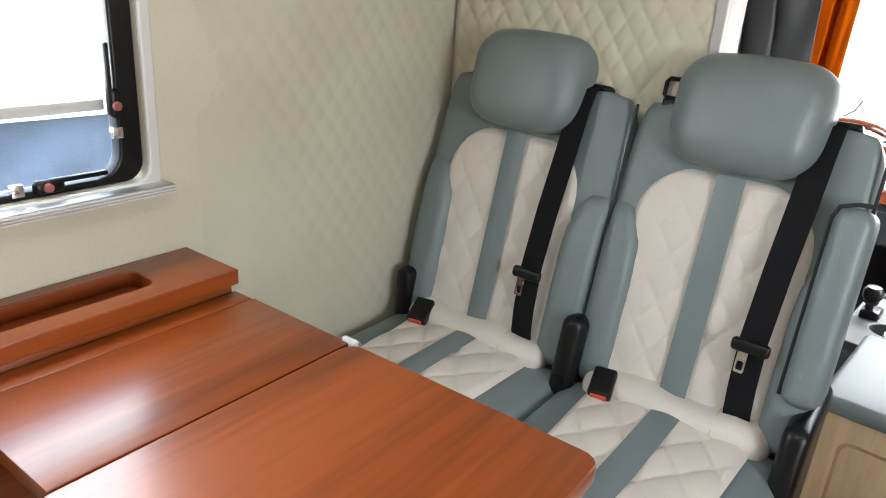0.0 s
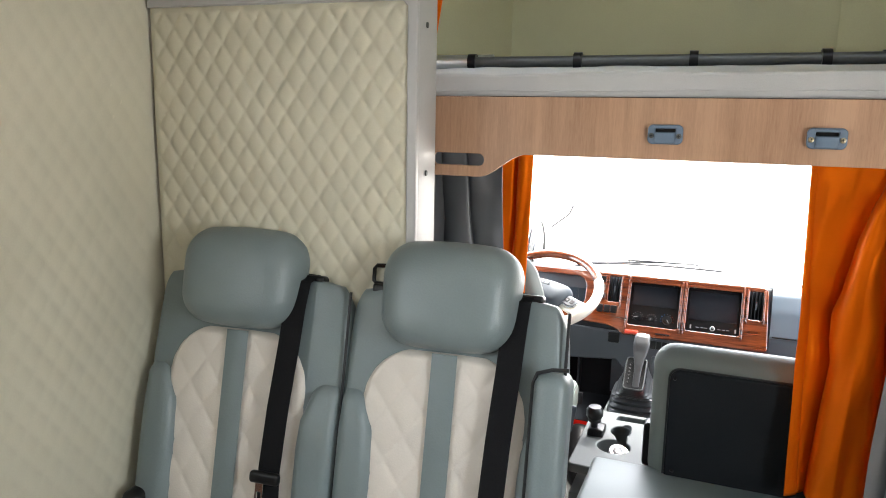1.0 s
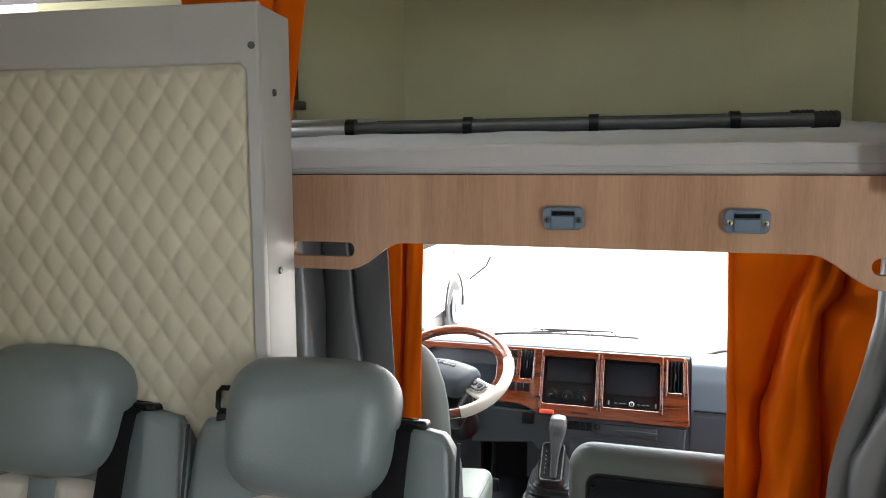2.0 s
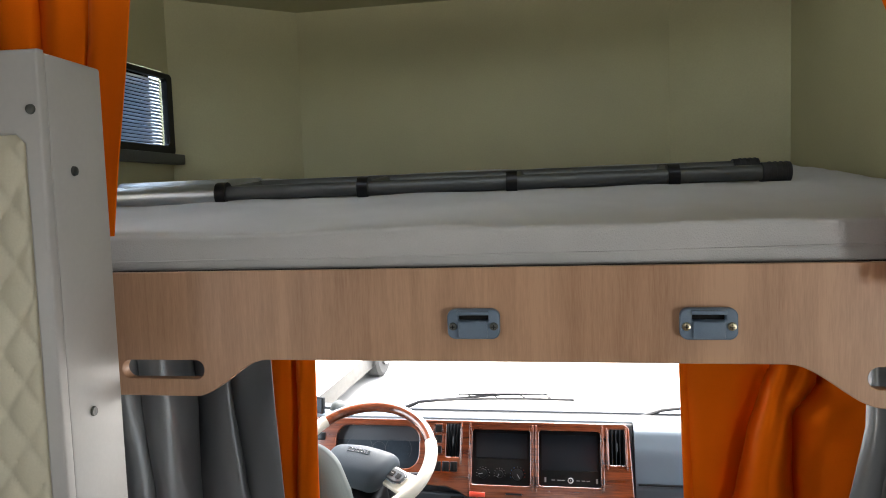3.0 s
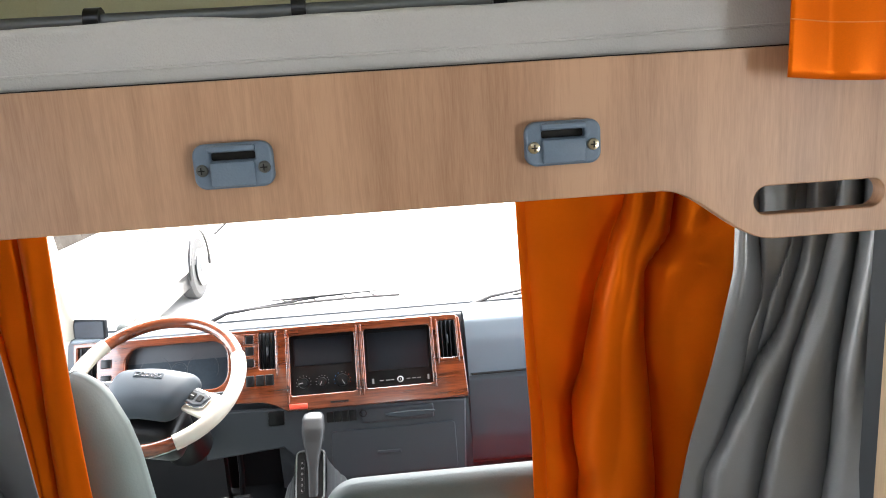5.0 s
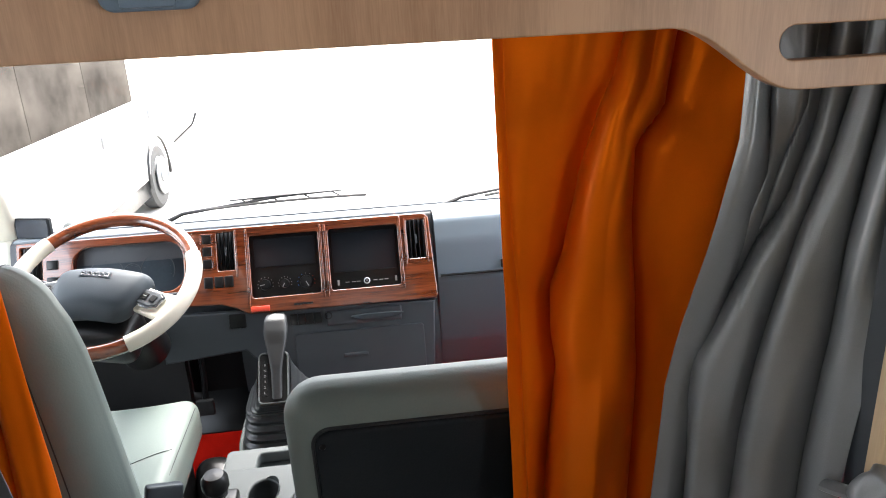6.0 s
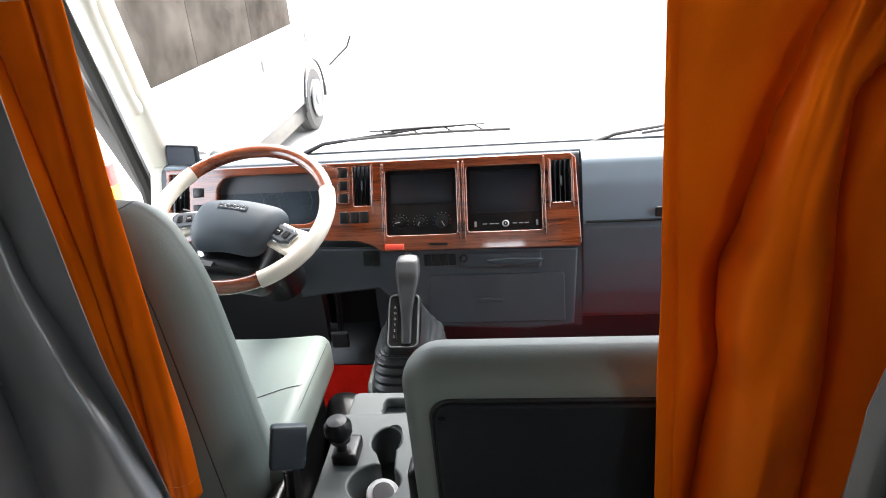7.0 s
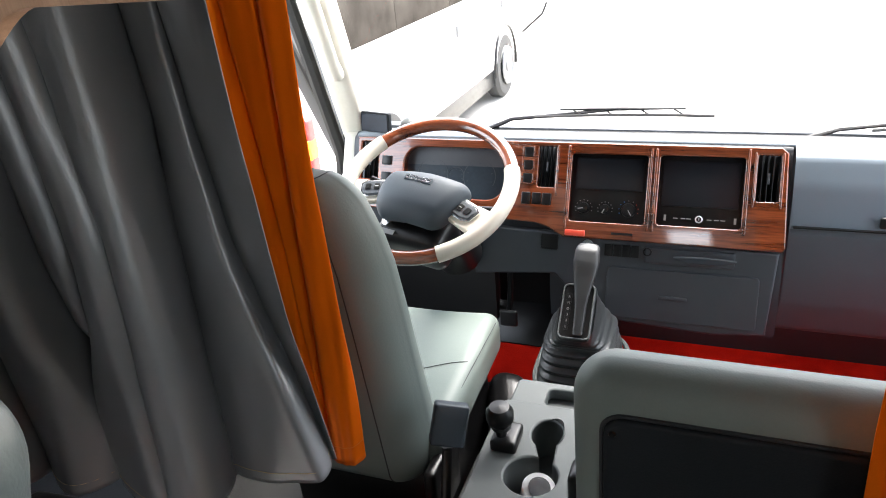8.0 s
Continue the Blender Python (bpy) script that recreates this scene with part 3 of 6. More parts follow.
    # cushion
    def dish(x, y, z):
        return (x, y, z + (0.012 * (1 - ((x - c) / (w / 2)) ** 2) if z > 0.40 else 0) + 0.012 * max(0, (-0.5 - y) / 0.15))

    cush = part("cushion", pad(c, -0.425, 0.385, w, 0.47, 0.13, 0.04, 4, 10, dish), LEATHER_GREY, t, "grey leather seat cushion")

    def cushion_quilt(s, q):
        y = -0.235 - 0.40 * q
        half = 0.178 - 0.02 * q
        x = mid + 0.01 + half * (2 * s - 1)
        e = min(1, s / 0.04, (1 - s) / 0.04, q / 0.03, (1 - q) / 0.03)
        base = 0.452 + 0.012 * (1 - ((x - c) / (w / 2)) ** 2) + 0.012 * max(0, (-0.5 - y) / 0.15)
        return (x, y, base + 0.006 * math.sqrt(max(0, e)) + 0.010 * max(0, e) * quilt_height(x - mid, y, 0.10, 0.14))

    part("quilted_insert", sheet(cushion_quilt, 80, 90), LEATHER_CREAM, cush, "cream diamond-quilted insert")

    def cushion_stripe(s, q):
        x, y = mid + 0.012 + 0.062 * (s - 0.5), -0.236 - 0.40 * q
        base = 0.452 + 0.012 * (1 - ((x - c) / (w / 2)) ** 2) + 0.012 * max(0, (-0.5 - y) / 0.15)
        return (x, y, base + 0.016 + 0.003 * math.sin(math.pi * s))

    part("centre_stripe", sheet(cushion_stripe, 6, 24), LEATHER_GREY, cush, "grey centre stripe")
    part("rear_roll", pad(mid + 0.012, -0.200, 0.466, 0.41, 0.115, 0.078, 0.037, 5, 8, lambda x, y, z: (x, y, z + 0.005 * math.sin(x * 31))), LEATHER_CREAM, t, "cream leather roll at the fold")
    part("roll_seam", tube([(mid + 0.105, -0.200 + 0.0585 * math.cos(radians(a)), 0.468 + 0.040 * math.sin(radians(a))) for a in range(60, 200, 10)], 0.0012, 6), THREAD, t, "stitched seam")
    # buckle
    kb = Matrix.Translation((mid - 0.135, -0.255, 0.492)) @ pose(0, 0, 0, 28, 0, 12)
    buckle = part("buckle", moved(pad(0, 0, 0, 0.052, 0.075, 0.032, 0.008, 3, 3), kb), BLACK_PLASTIC, t, "black belt buckle")
    part("release_button", moved(box(-0.018, 0.018, -0.041, -0.028, -0.006, 0.012, 0.002), kb), RED_PLASTIC, buckle, "red release button")
    part("plinth", box(u0 + 0.01, u1 - 0.01, -0.60, -0.12, 0.0, 0.33, 0.006), BLACK_PANEL, t, "black seat base")
    if near_wall:
        part("hinge_cover", pad(u0 + 0.03, -0.19, 0.50, 0.05, 0.10, 0.16, 0.02, 3, 3), BLACK_PLASTIC, t, "black hinge cover")
    else:
        part("rear_foot", box(u1 - 0.06, u1 - 0.02, -0.15, -0.10, 0.0, 0.33, 0.004), BLACK_PLASTIC, t, "black seat foot")
    if not armrest:
        part("hinge_cover", moved(pad(u1 - 0.002, -0.03, 0.05, 0.056, 0.085, 0.20, 0.026, 4, 3), m), BLACK_PLASTIC, t, "black hinge cover")
    if armrest:
        arm = part("armrest", moved(pad(u1 - 0.024, 0.010, 0.315, 0.075, 0.13, 0.40, 0.030, 4, 6), m), LEATHER_GREY, t, "raised grey leather armrest")
        part("piping", moved(tube([(u1 - 0.063, -0.030, 0.13 + 0.36 * i / 10) for i in range(11)] + [(u1 - 0.055, -0.035, 0.512), (u1 - 0.025, -0.035, 0.522), (u1 + 0.008, -0.03, 0.524)], 0.0042, 7), m), DARK_THREAD, arm, "black piping")
        part("side_cover", pad(u1 - 0.006, -0.22, 0.34, 0.050, 0.26, 0.45, 0.022, 4, 5, lambda x, y, z: (x, y + 0.35 * (z - 0.34), z)), BLACK_PLASTIC, t, "black plastic side cover")
    return t


bench_seat(-0.662, -0.130, -0.412, "grey and cream quilted leather seat beside the padded wall", True, False)
bench_seat(-0.136, 0.370, 0.105, "grey and cream quilted leather seat with a raised armrest", False, True)

# ---- the pass to the cab ----


def step_bench():
    t = thing("step_bench", "beech-fronted step box with a pale leatherette top", "bench", (0.0, 0.2, 0))
    part("top", pad(0.03, 0.235, 0.43, 0.74, 0.47, 0.045, 0.018, 3, 6), BENCH_TOP, t, "pale blue-grey leatherette top")
    part("front", box(-0.33, 0.50, 0.012, 0.03, 0.0, 0.408, 0.002), BEECH_PALE, t, "beech front panel")
    part("side", box(-0.335, -0.318, 0.032, 0.45, 0.0, 0.408, 0.002), BEECH_PALE, t)
    part("door_moulding", plate([round_rect(-0.27, 0.30, 0.06, 0.35, 0.03), round_rect(-0.262, 0.292, 0.068, 0.342, 0.025)], 0.004, Matrix.Translation((0, 0.012, 0)) @ XZ, 0.001), BEECH, t, "routed door outline")
    return t


step_bench()


def bunk_board():
    """The beech board across the front of the bunk, with notched lower edge and two grip slots."""
    t = thing("bunk_board", "beech laminate bunk front board with grip slots", "board", (0.0, -0.01, 1.33))
    z0, z1, z2 = 1.337, 1.394, 1.527

    def ease(xa, za, xb, zb, n=12):
        return [(xa + (xb - xa) * i / n, za + (zb - za) * (3 * (i / n) ** 2 - 2 * (i / n) ** 3)) for i in range(n + 1)]

    low = [(-0.80, z0), (-0.60, z0)] + ease(-0.585, z0, -0.468, z1) + ease(0.255, z1, 0.372, z0)
    corner = [(0.494 + 0.016 * math.sin(radians(a)), z0 + 0.016 - 0.016 * math.cos(radians(a))) for a in range(0, 91, 15)]
    rest = [(0.51, 1.39), (1.0, 1.39), (1.0, z2), (-0.80, z2)]
    slot_l = round_rect(-0.705, -0.569, 1.3635, 1.3925, 0.0142, 8)
    slot_r = round_rect(0.3505, 0.487, 1.3625, 1.3915, 0.0142, 8)
    part("panel", plate([low + corner + rest, slot_l, slot_r], 0.018, Matrix.Translation((0, 0.009, 0)) @ XZ, 0.0015), BEECH, t)
    # thin black strip drawn for the shade in the gap below the mattress
    part("gap_shade_strip", box(-0.80, 1.0, 0.008, 0.018, z2 - 0.001, z2 + 0.0015), BLACK_PLASTIC, t, "black strip standing in for the shaded gap")
    return t


bunk_board()
structure("bunk_base", box(-1.30, 0.98, 0.020, 1.45, 1.455, 1.497), BEECH_PALE, "plywood bunk base above the cab", category="")


def ladder_hook(x):
    """A grey plastic socket for the bunk ladder, screwed to the board."""
    t = thing("ladder_bracket", "blue-grey plastic ladder bracket with two screws", "bracket", (x, 0.0, 1.45), group="ladder brackets")
    m = Matrix.Translation((x, -0.006, 1.4495)) @ XZ
    part("body", plate([round_rect(-0.0365, 0.0365, -0.021, 0.021, 0.011, 6), round_rect(-0.021, 0.021, 0.005, 0.0125, 0.002)], 0.012, m, 0.0025), GREY_PLASTIC, t)
    part("lip", box(x - 0.022, x + 0.022, -0.0165, -0.010, 1.4625, 1.4685, 0.002), GREY_PLASTIC, t)
    part("cheek", box(x - 0.0205, x + 0.0205, -0.0165, -0.011, 1.4305, 1.4535, 0.0025), GREY_PLASTIC, t)
    part("socket", box(x - 0.022, x + 0.022, -0.0015, -0.0005, 1.453, 1.464), BLACK_PLASTIC, t)
    for s in (-1, 1):
        sx, sz = x + s * 0.0285, 1.4465
        sc = part("screw", lathe([(0.0, 0), (0.006, 0), (0.005, 0.003), (0.001, 0.004)], (sx, -0.0115, sz), (0, -1, 0), 14), BRASS if x > 0 else DARK_METAL, t)
        part("recess", box(sx - 0.0032, sx + 0.0032, -0.0160, -0.0148, sz - 0.0006, sz + 0.0006), BLACK_PLASTIC, sc)
        part("recess", box(sx - 0.0006, sx + 0.0006, -0.0160, -0.0148, sz - 0.0032, sz + 0.0032), BLACK_PLASTIC, sc)
    return t


ladder_hook(-0.1555)
ladder_hook(0.155)

structure("side_panel", plate([[(0.512, 0.0), (1.0, 0.0), (1.0, 1.385), (0.53, 1.385), (0.518, 1.380), (0.512, 1.368)]], 0.02, Matrix.Translation((0, 0.010, 0)) @ XZ, 0.003), BEECH_PALE, "pale beech upright panel beside the cab pass")


def bed_height(y):
    return 0.088 * y


def mattress():
    t = thing("mattress", "grey fabric bunk mattress with a pale front border", "mattress", (-0.3, 0.7, 1.497))

    def lie(x, y, z):
        k = (z - 1.497) / 0.085
        return (x, y + 0.004 * noise.noise((x * 6, z * 20, 0)), z + k * (bed_height(y) + 0.006 * noise.noise((x * 2.5, y * 2.5, 5)) + 0.0025 * noise.noise((x * 9, y * 9, 1)) - 0.003 * max(0.0, 0.35 - abs(noise.noise((x * 7 + y * 3, y * 5 - x * 2, 8)))) / 0.35))

    part("pad", pad(-0.33, 0.70, 1.54, 1.86, 1.36, 0.086, 0.007, 3, 80, lie), MATTRESS, t)
    part("piping", tube([(-1.2 + 1.74 * i / 40, 0.019 + 0.001 * noise.noise((i, 0, 0)), 1.541 + 0.010 * (i / 40) ** 3 + 0.002 * noise.noise((i * 0.3, 2, 0))) for i in range(41)], 0.0016, 6), MATTRESS, t)
    return t


mattress()


def bunk_ladder():
    """The telescopic bunk ladder lying flat on the mattress: two rails joined by rungs."""
    t = thing("bunk_ladder", "dark grey tubular bunk ladder lying on the mattress", "ladder", (-0.2, 0.7, 1.63))
    rails = []
    for y0, y1, xe, drop in ((0.535, 0.617, 0.418, 0.0), (0.735, 0.80, 0.40, 0.0)):
        def at(x, y0=y0, y1=y1):
            f = (x + 1.0) / 1.418
            y = y0 + (y1 - y0) * f
            return Vector((x, y, 1.600 + bed_height(y)))
        rails.append(at)
        part("rail", tube([at(-0.80 + (xe + 0.80) * i / 8) for i in range(9)], 0.0165, 14), DARK_METAL, t)
        part("silver_section", tube([at(-1.18), at(-1.0), at(-0.80)], 0.0235, 18), STEEL, t, "aluminium upper section")
        foot = part("foot", tube([at(xe - 0.045), at(xe + 0.012)], 0.021, 14), BLACK_RUBBER, t, "black rubber foot")
        for k in range(4):
            part("rib", tube([at(xe - 0.03 + 0.011 * k), at(xe - 0.026 + 0.011 * k)], 0.0225, 14), BLACK_RUBBER, foot)
    for x in (-0.80, -0.471, -0.143, 0.196):
        for at in rails[:1]:
            part("collar", tube([at(x - 0.014), at(x + 0.010)], 0.0265, 14), BLACK_PLASTIC, t, "dark rung socket")
        part("rung", tube([rails[0](x), rails[1](x)], 0.015, 12), DARK_METAL, t)
    return t


bunk_ladder()

# the alcove round the bunk


def alcove():
    pts = [(-1.28, 0.13), (-1.28, 1.15), (-0.95, 1.44), (0.30, 1.44), (0.62, 1.28), (0.62, 0.13)]
    return pts


def alcove_wall(name, p, q, hole=None):
    p, q = Vector((*p, 0)), Vector((*q, 0))
    d = q - p
    L = d.length
    a = math.degrees(math.atan2(d.y, d.x))
    outer = [(0, 1.46), (L, 1.46), (L, 2.30), (0, 2.30)]
    m = Matrix.Translation(p) @ pose(0, 0, 0, 0, 0, a) @ Matrix.Translation((0, 0.012, 0)) @ XZ
    structure(name, plate([outer] + ([hole] if hole else []), 0.024, m), ALCOVE, "olive-beige padded alcove wall")


AP = alcove()
for k, (p, q) in enumerate(zip(AP, AP[1:])):
    alcove_wall("wall_alcove_%d" % (k + 1), p, q, round_rect(0.40, 1.0, 1.795, 2.045, 0.02) if k == 0 else None)
structure("wall_alcove_front_left", box(-1.40, -0.80, 0.09, 0.13, 1.88, 2.30), ALCOVE, "olive-beige alcove side")
structure("wall_alcove_right", box(0.62, 1.0, 0.10, 0.13, 1.46, 2.30), ALCOVE, "olive-beige alcove side")
structure("ceiling_alcove", box(-1.40, 1.0, 0.0, 1.6, 2.28, 2.30), ALCOVE, "olive-beige alcove ceiling")


def bunk_window():
    t = thing("window_2", "small dark-framed bunk window with closed blue blind", "window", (-1.28, 0.83, 1.78), kind="structure")
    y0, y1, z0, z1 = 0.53, 1.13, 1.795, 2.045
    m = Matrix.Translation((-1.278, 0, 0)) @ YZ
    part("window_frame", plate([round_rect(y0 - 0.012, y1 + 0.02, z0 - 0.01, z1 - 0.005, 0.015), round_rect(y0 + 0.012, y1 - 0.012, z0 + 0.018, z1 - 0.022, 0.012)], 0.02, m, 0.003), BLACK_PLASTIC, t, "black frame")
    part("window_sill", box(-1.285, -1.245, y0 - 0.02, y1 + 0.035, z0 - 0.04, z0 - 0.008, 0.003), DARK_METAL, t, "dark blind cassette")
    for k in range(20):
        part("slat", moved(box(-0.0058, 0.0058, y0 + 0.01, y1 - 0.01, -0.0005, 0.0005), Matrix.Translation((-1.296, 0, z0 + 0.020 + 0.0106 * k)) @ pose(0, 0, 0, 0, 52, 0)), BLIND, t, "blue-grey blind slat")
    pane = part("pane", box(-1.322, -1.318, y0 - 0.01, y1 + 0.01, z0 - 0.01, z1 + 0.0), PANE_BLUE, t, "tinted pane")
    pane.visible_shadow = False
    return t


bunk_window()
area_light("bunk_window_light", 0.58, 0.24, 0.35, look((-1.40, 0.83, 1.92), (1, 0.83, 1.72)))


# ---- curtains ----


def along(keys, q):
    """Smooth interpolation through (q, value) keys."""
    for (q0, v0), (q1, v1) in zip(keys, keys[1:]):
        if q <= q1:
            k = max(0.0, min(1.0, (q - q0) / (q1 - q0)))
            return v0 + (v1 - v0) * (0.6 * k + 0.4 * k * k * (3 - 2 * k))
    return keys[-1][1]


def drape(name, label, material, top, bottom, z_top, z_bot, creases, seed, group="", pinch=None, hem=None, nu=150, nv=60, where=FREE, ripple=0.006, swell=0.02, pleats=0):
    """A hanging curtain between two plan lines; creases are (keys of q and s, steep width, gentle width, depth at top, depth at bottom)."""
    mid = top(0.5)
    t = thing(name, label, "curtain", (mid[0], mid[1], z_bot(0.5)), where, group=group)

    def fn(s, q):
        zt, zb = z_top(s), z_bot(s)
        z = zt + (zb - zt) * q
        g = pinch(q, s) if pinch else q
        a, b, e = top, bottom, 0.004
        p = Vector(a(s)).lerp(Vector(b(s)), g)
        d = Vector(a(min(1, s + e))).lerp(Vector(b(min(1, s + e))), g) - Vector(a(max(0, s - e))).lerp(Vector(b(max(0, s - e))), g)
        d = d.normalized() if d.length > 1e-9 else Vector((1, 0))
        nrm = Vector((d.y, -d.x))
        off = swell * noise.noise((s * 2.3, q * 1.6, seed)) + ripple * noise.noise((s * 9 + 3 * q, q * 2.2, seed + 5))
        if pleats:
            off += 0.016 * max(0.0, 1 - 3.0 * q) * math.sin(2 * math.pi * pleats * (s + 0.04 * noise.noise((s * 5, q, seed))))
        slide, deep = 0.0, 0.0
        for keys, left, right, d0, d1 in creases:
            c = along(keys, q) + 0.012 * noise.noise((q * 4, seed, len(keys)))
            u = s - c
            w = left if u < 0 else right
            k = math.exp(-abs(u / w) ** 1.25)
            depth = d0 + (d1 - d0) * q
            if depth > 0:
                deep += (depth * k) ** 3
            else:
                off -= depth * k
            slide += 0.35 * depth * k * (u / w)
        off -= deep ** (1 / 3)
        p = p + nrm * off - d * slide
        return (p.x, p.y, z)

    cloth_ob = part("fabric", sheet(fn, nu, nv), material, t, angle=80)
    so = cloth_ob.modifiers.new("thickness", "SOLIDIFY")
    so.thickness, so.offset = 0.0016, 0
    if hem:
        pts = [fn(i / 60, hem) for i in range(61)]
        part("hem_stitching", tube([(x, y - 0.0014, z) for x, y, z in pts], 0.0006, 5), ORANGE_THREAD if material is ORANGE else THREAD, t, "fine hem stitching")
    return t


def line(p, q):
    return lambda s: (p[0] + (q[0] - p[0]) * s, p[1] + (q[1] - p[1]) * s)


flat = lambda z: (lambda s: z)
# cab curtains, right of the pass: orange behind, grey in front, gathered and tied back
drape("cab_curtain", "orange satin cab curtain hanging beside the passenger seat", ORANGE, line((0.160, 0.327), (0.56, 0.25)), line((0.170, 0.33), (0.50, 0.265)), flat(1.45), lambda s: 0.50 + 0.02 * s, [
    ([(0.0, 0.45), (0.13, 0.395), (0.19, 0.35), (0.28, 0.30), (0.40, 0.26), (0.47, 0.215), (0.54, 0.22), (0.61, 0.25), (1.0, 0.20)], 0.12, 0.032, 0.035, 0.140),
    ([(0.0, 0.62), (0.11, 0.585), (0.175, 0.565), (0.235, 0.475), (0.335, 0.475), (0.48, 0.51), (0.61, 0.535), (1.0, 0.55)], 0.028, 0.15, 0.055, 0.110),
    ([(0.0, 0.535), (0.13, 0.50), (0.22, 0.43), (0.34, 0.39), (1.0, 0.38)], 0.07, 0.035, 0.03, -0.03),
    ([(0.0, 0.99), (0.5, 0.84), (1.0, 0.80)], 0.06, 0.05, 0.06, 0.07),
    ([(0.0, 0.03), (0.5, 0.05), (1.0, 0.07)], 0.03, 0.06, 0.010, 0.03)], 1.7, "cab curtains", nu=260, nv=80, swell=0.03, ripple=0.010)
drape("cab_curtain", "grey satin cab curtain, gathered and tied back", GREY_SATIN, line((0.394, 0.145), (0.556, 0.045)), line((0.317, 0.185), (0.500, 0.050)), flat(1.45), lambda s: 0.30, [
    ([(0.0, 0.12), (0.13, 0.14), (0.20, 0.18), (0.24, 0.15), (1.0, 0.10)], 0.08, 0.020, 0.06, 0.0),
    ([(0.0, 0.32), (0.13, 0.30), (0.20, 0.25), (0.30, 0.22), (1.0, 0.26)], 0.12, 0.020, 0.05, 0.08),
    ([(0.0, 0.49), (0.14, 0.47), (0.21, 0.42), (0.28, 0.32), (0.35, 0.265), (0.42, 0.22), (1.0, 0.16)], 0.12, 0.016, 0.13, 0.10),
    ([(0.0, 0.62), (0.16, 0.56), (0.26, 0.515), (0.45, 0.505), (1.0, 0.48)], 0.10, 0.016, 0.02, 0.19),
    ([(0.0, 0.78), (0.17, 0.79), (0.25, 0.80), (0.37, 0.85), (1.0, 0.90)], 0.14, 0.016, 0.05, 0.15)], 5.3, "cab curtains", pinch=lambda q, s: along([(0.16 - 0.10 * s, 0.0), (0.44 + 0.10 * s, 0.85), (0.66 + 0.3 * s, 1.0)], q), nu=340, nv=100, swell=0.016, ripple=0.006, pleats=5)
# left of the pass
drape("cab_curtain", "orange satin cab curtain behind the driver's seat", ORANGE, line((-0.76, 0.505), (-0.584, 0.490)), line((-0.74, 0.53), (-0.606, 0.515)), flat(1.45), lambda s: 0.478 - 0.012 * s + 0.02 * (2 * s - 1) ** 4, [
    ([(0.0, 0.70), (0.3, 0.70), (0.6, 0.58), (1.0, 0.45)], 0.16, 0.06, 0.04, 0.07),
    ([(0.0, 0.30), (0.5, 0.34), (1.0, 0.30)], 0.10, 0.05, 0.03, 0.02),
    ([(0.0, 1.02), (0.4, 1.06), (1.0, 1.02)], 0.12, 0.1, 0.02, 0.035)], 3.1, "cab curtains", hem=0.955, pinch=lambda q, s: along([(0.0, 0.0), (0.30, 0.25), (0.55, 0.95), (1.0, 1.0)], q), nu=90, swell=0.018, ripple=0.008)
drape("cab_curtain", "grey satin cab curtain behind the driver's seat", GREY_SATIN, line((-1.25, 0.33), (-0.640, 0.415)), line((-1.22, 0.24), (-0.590, 0.410)), flat(1.45), lambda s: 0.525 + 0.012 * s - 0.07 * math.sin(math.pi * s), [
    ([(0.0, 0.775), (0.13, 0.785), (0.25, 0.805), (0.47, 0.835), (0.62, 0.885), (0.81, 0.940), (1.0, 0.975)], 0.014, 0.16, 0.10, 0.08),
    ([(0.0, 0.595), (0.16, 0.610), (0.30, 0.630), (1.0, 0.645)], 0.014, 0.20, 0.16, 0.10),
    ([(0.0, 0.485), (0.25, 0.505), (0.45, 0.540), (1.0, 0.505)], 0.03, 0.02, 0.030, 0.022),
    ([(0.0, 0.355), (0.25, 0.375), (0.50, 0.400), (0.60, 0.390), (0.80, 0.340), (1.0, 0.315)], 0.050, 0.030, 0.16, 0.26),
    ([(0.0, 0.135), (0.50, 0.195), (0.65, 0.225), (0.72, 0.255), (1.0, 0.305)], 0.014, 0.10, 0.16, 0.12),
    ([(0.0, 0.005), (0.50, 0.035), (1.0, 0.095)], 0.03, 0.06, 0.08, 0.08)], 7.9, "cab curtains", hem=0.975, nu=340, nv=90, swell=0.03, ripple=0.006, pleats=5)
# bunk curtains
drape("bunk_curtain", "orange satin bunk curtain hanging over the board", ORANGE, line((0.312, -0.045), (0.98, -0.03)), line((0.361, -0.032), (0.98, -0.028)), flat(2.04), lambda s: 1.497 - 0.008 * math.sin(s * 9) * (s < 0.35), [
    ([(0.0, 0.10), (0.5, 0.05), (1.0, 0.07)], 0.05, 0.03, 0.02, 0.004),
    ([(0.0, 0.20), (0.5, 0.24), (1.0, 0.20)], 0.03, 0.08, 0.025, 0.005)], 2.2, "bunk curtains", hem=0.905, pinch=lambda q, s: along([(0.0, 0.0), (0.22, 0.1), (0.43, 1.0), (1.0, 1.0)], q), nu=130, swell=0.008, ripple=0.004)
drape("bunk_curtain", "orange satin bunk curtain bunched behind the partition", ORANGE, line((-0.95, -0.03), (-0.640, 0.01)), line((-0.90, 0.0), (-0.722, 0.02)), flat(2.06), lambda s: 1.575, [
    ([(0.0, 0.75), (1.0, 0.70)], 0.10, 0.04, 0.02, 0.03), ([(0.0, 0.45), (1.0, 0.42)], 0.04, 0.1, 0.02, 0.03)], 4.4, "bunk curtains", nu=90, swell=0.012)


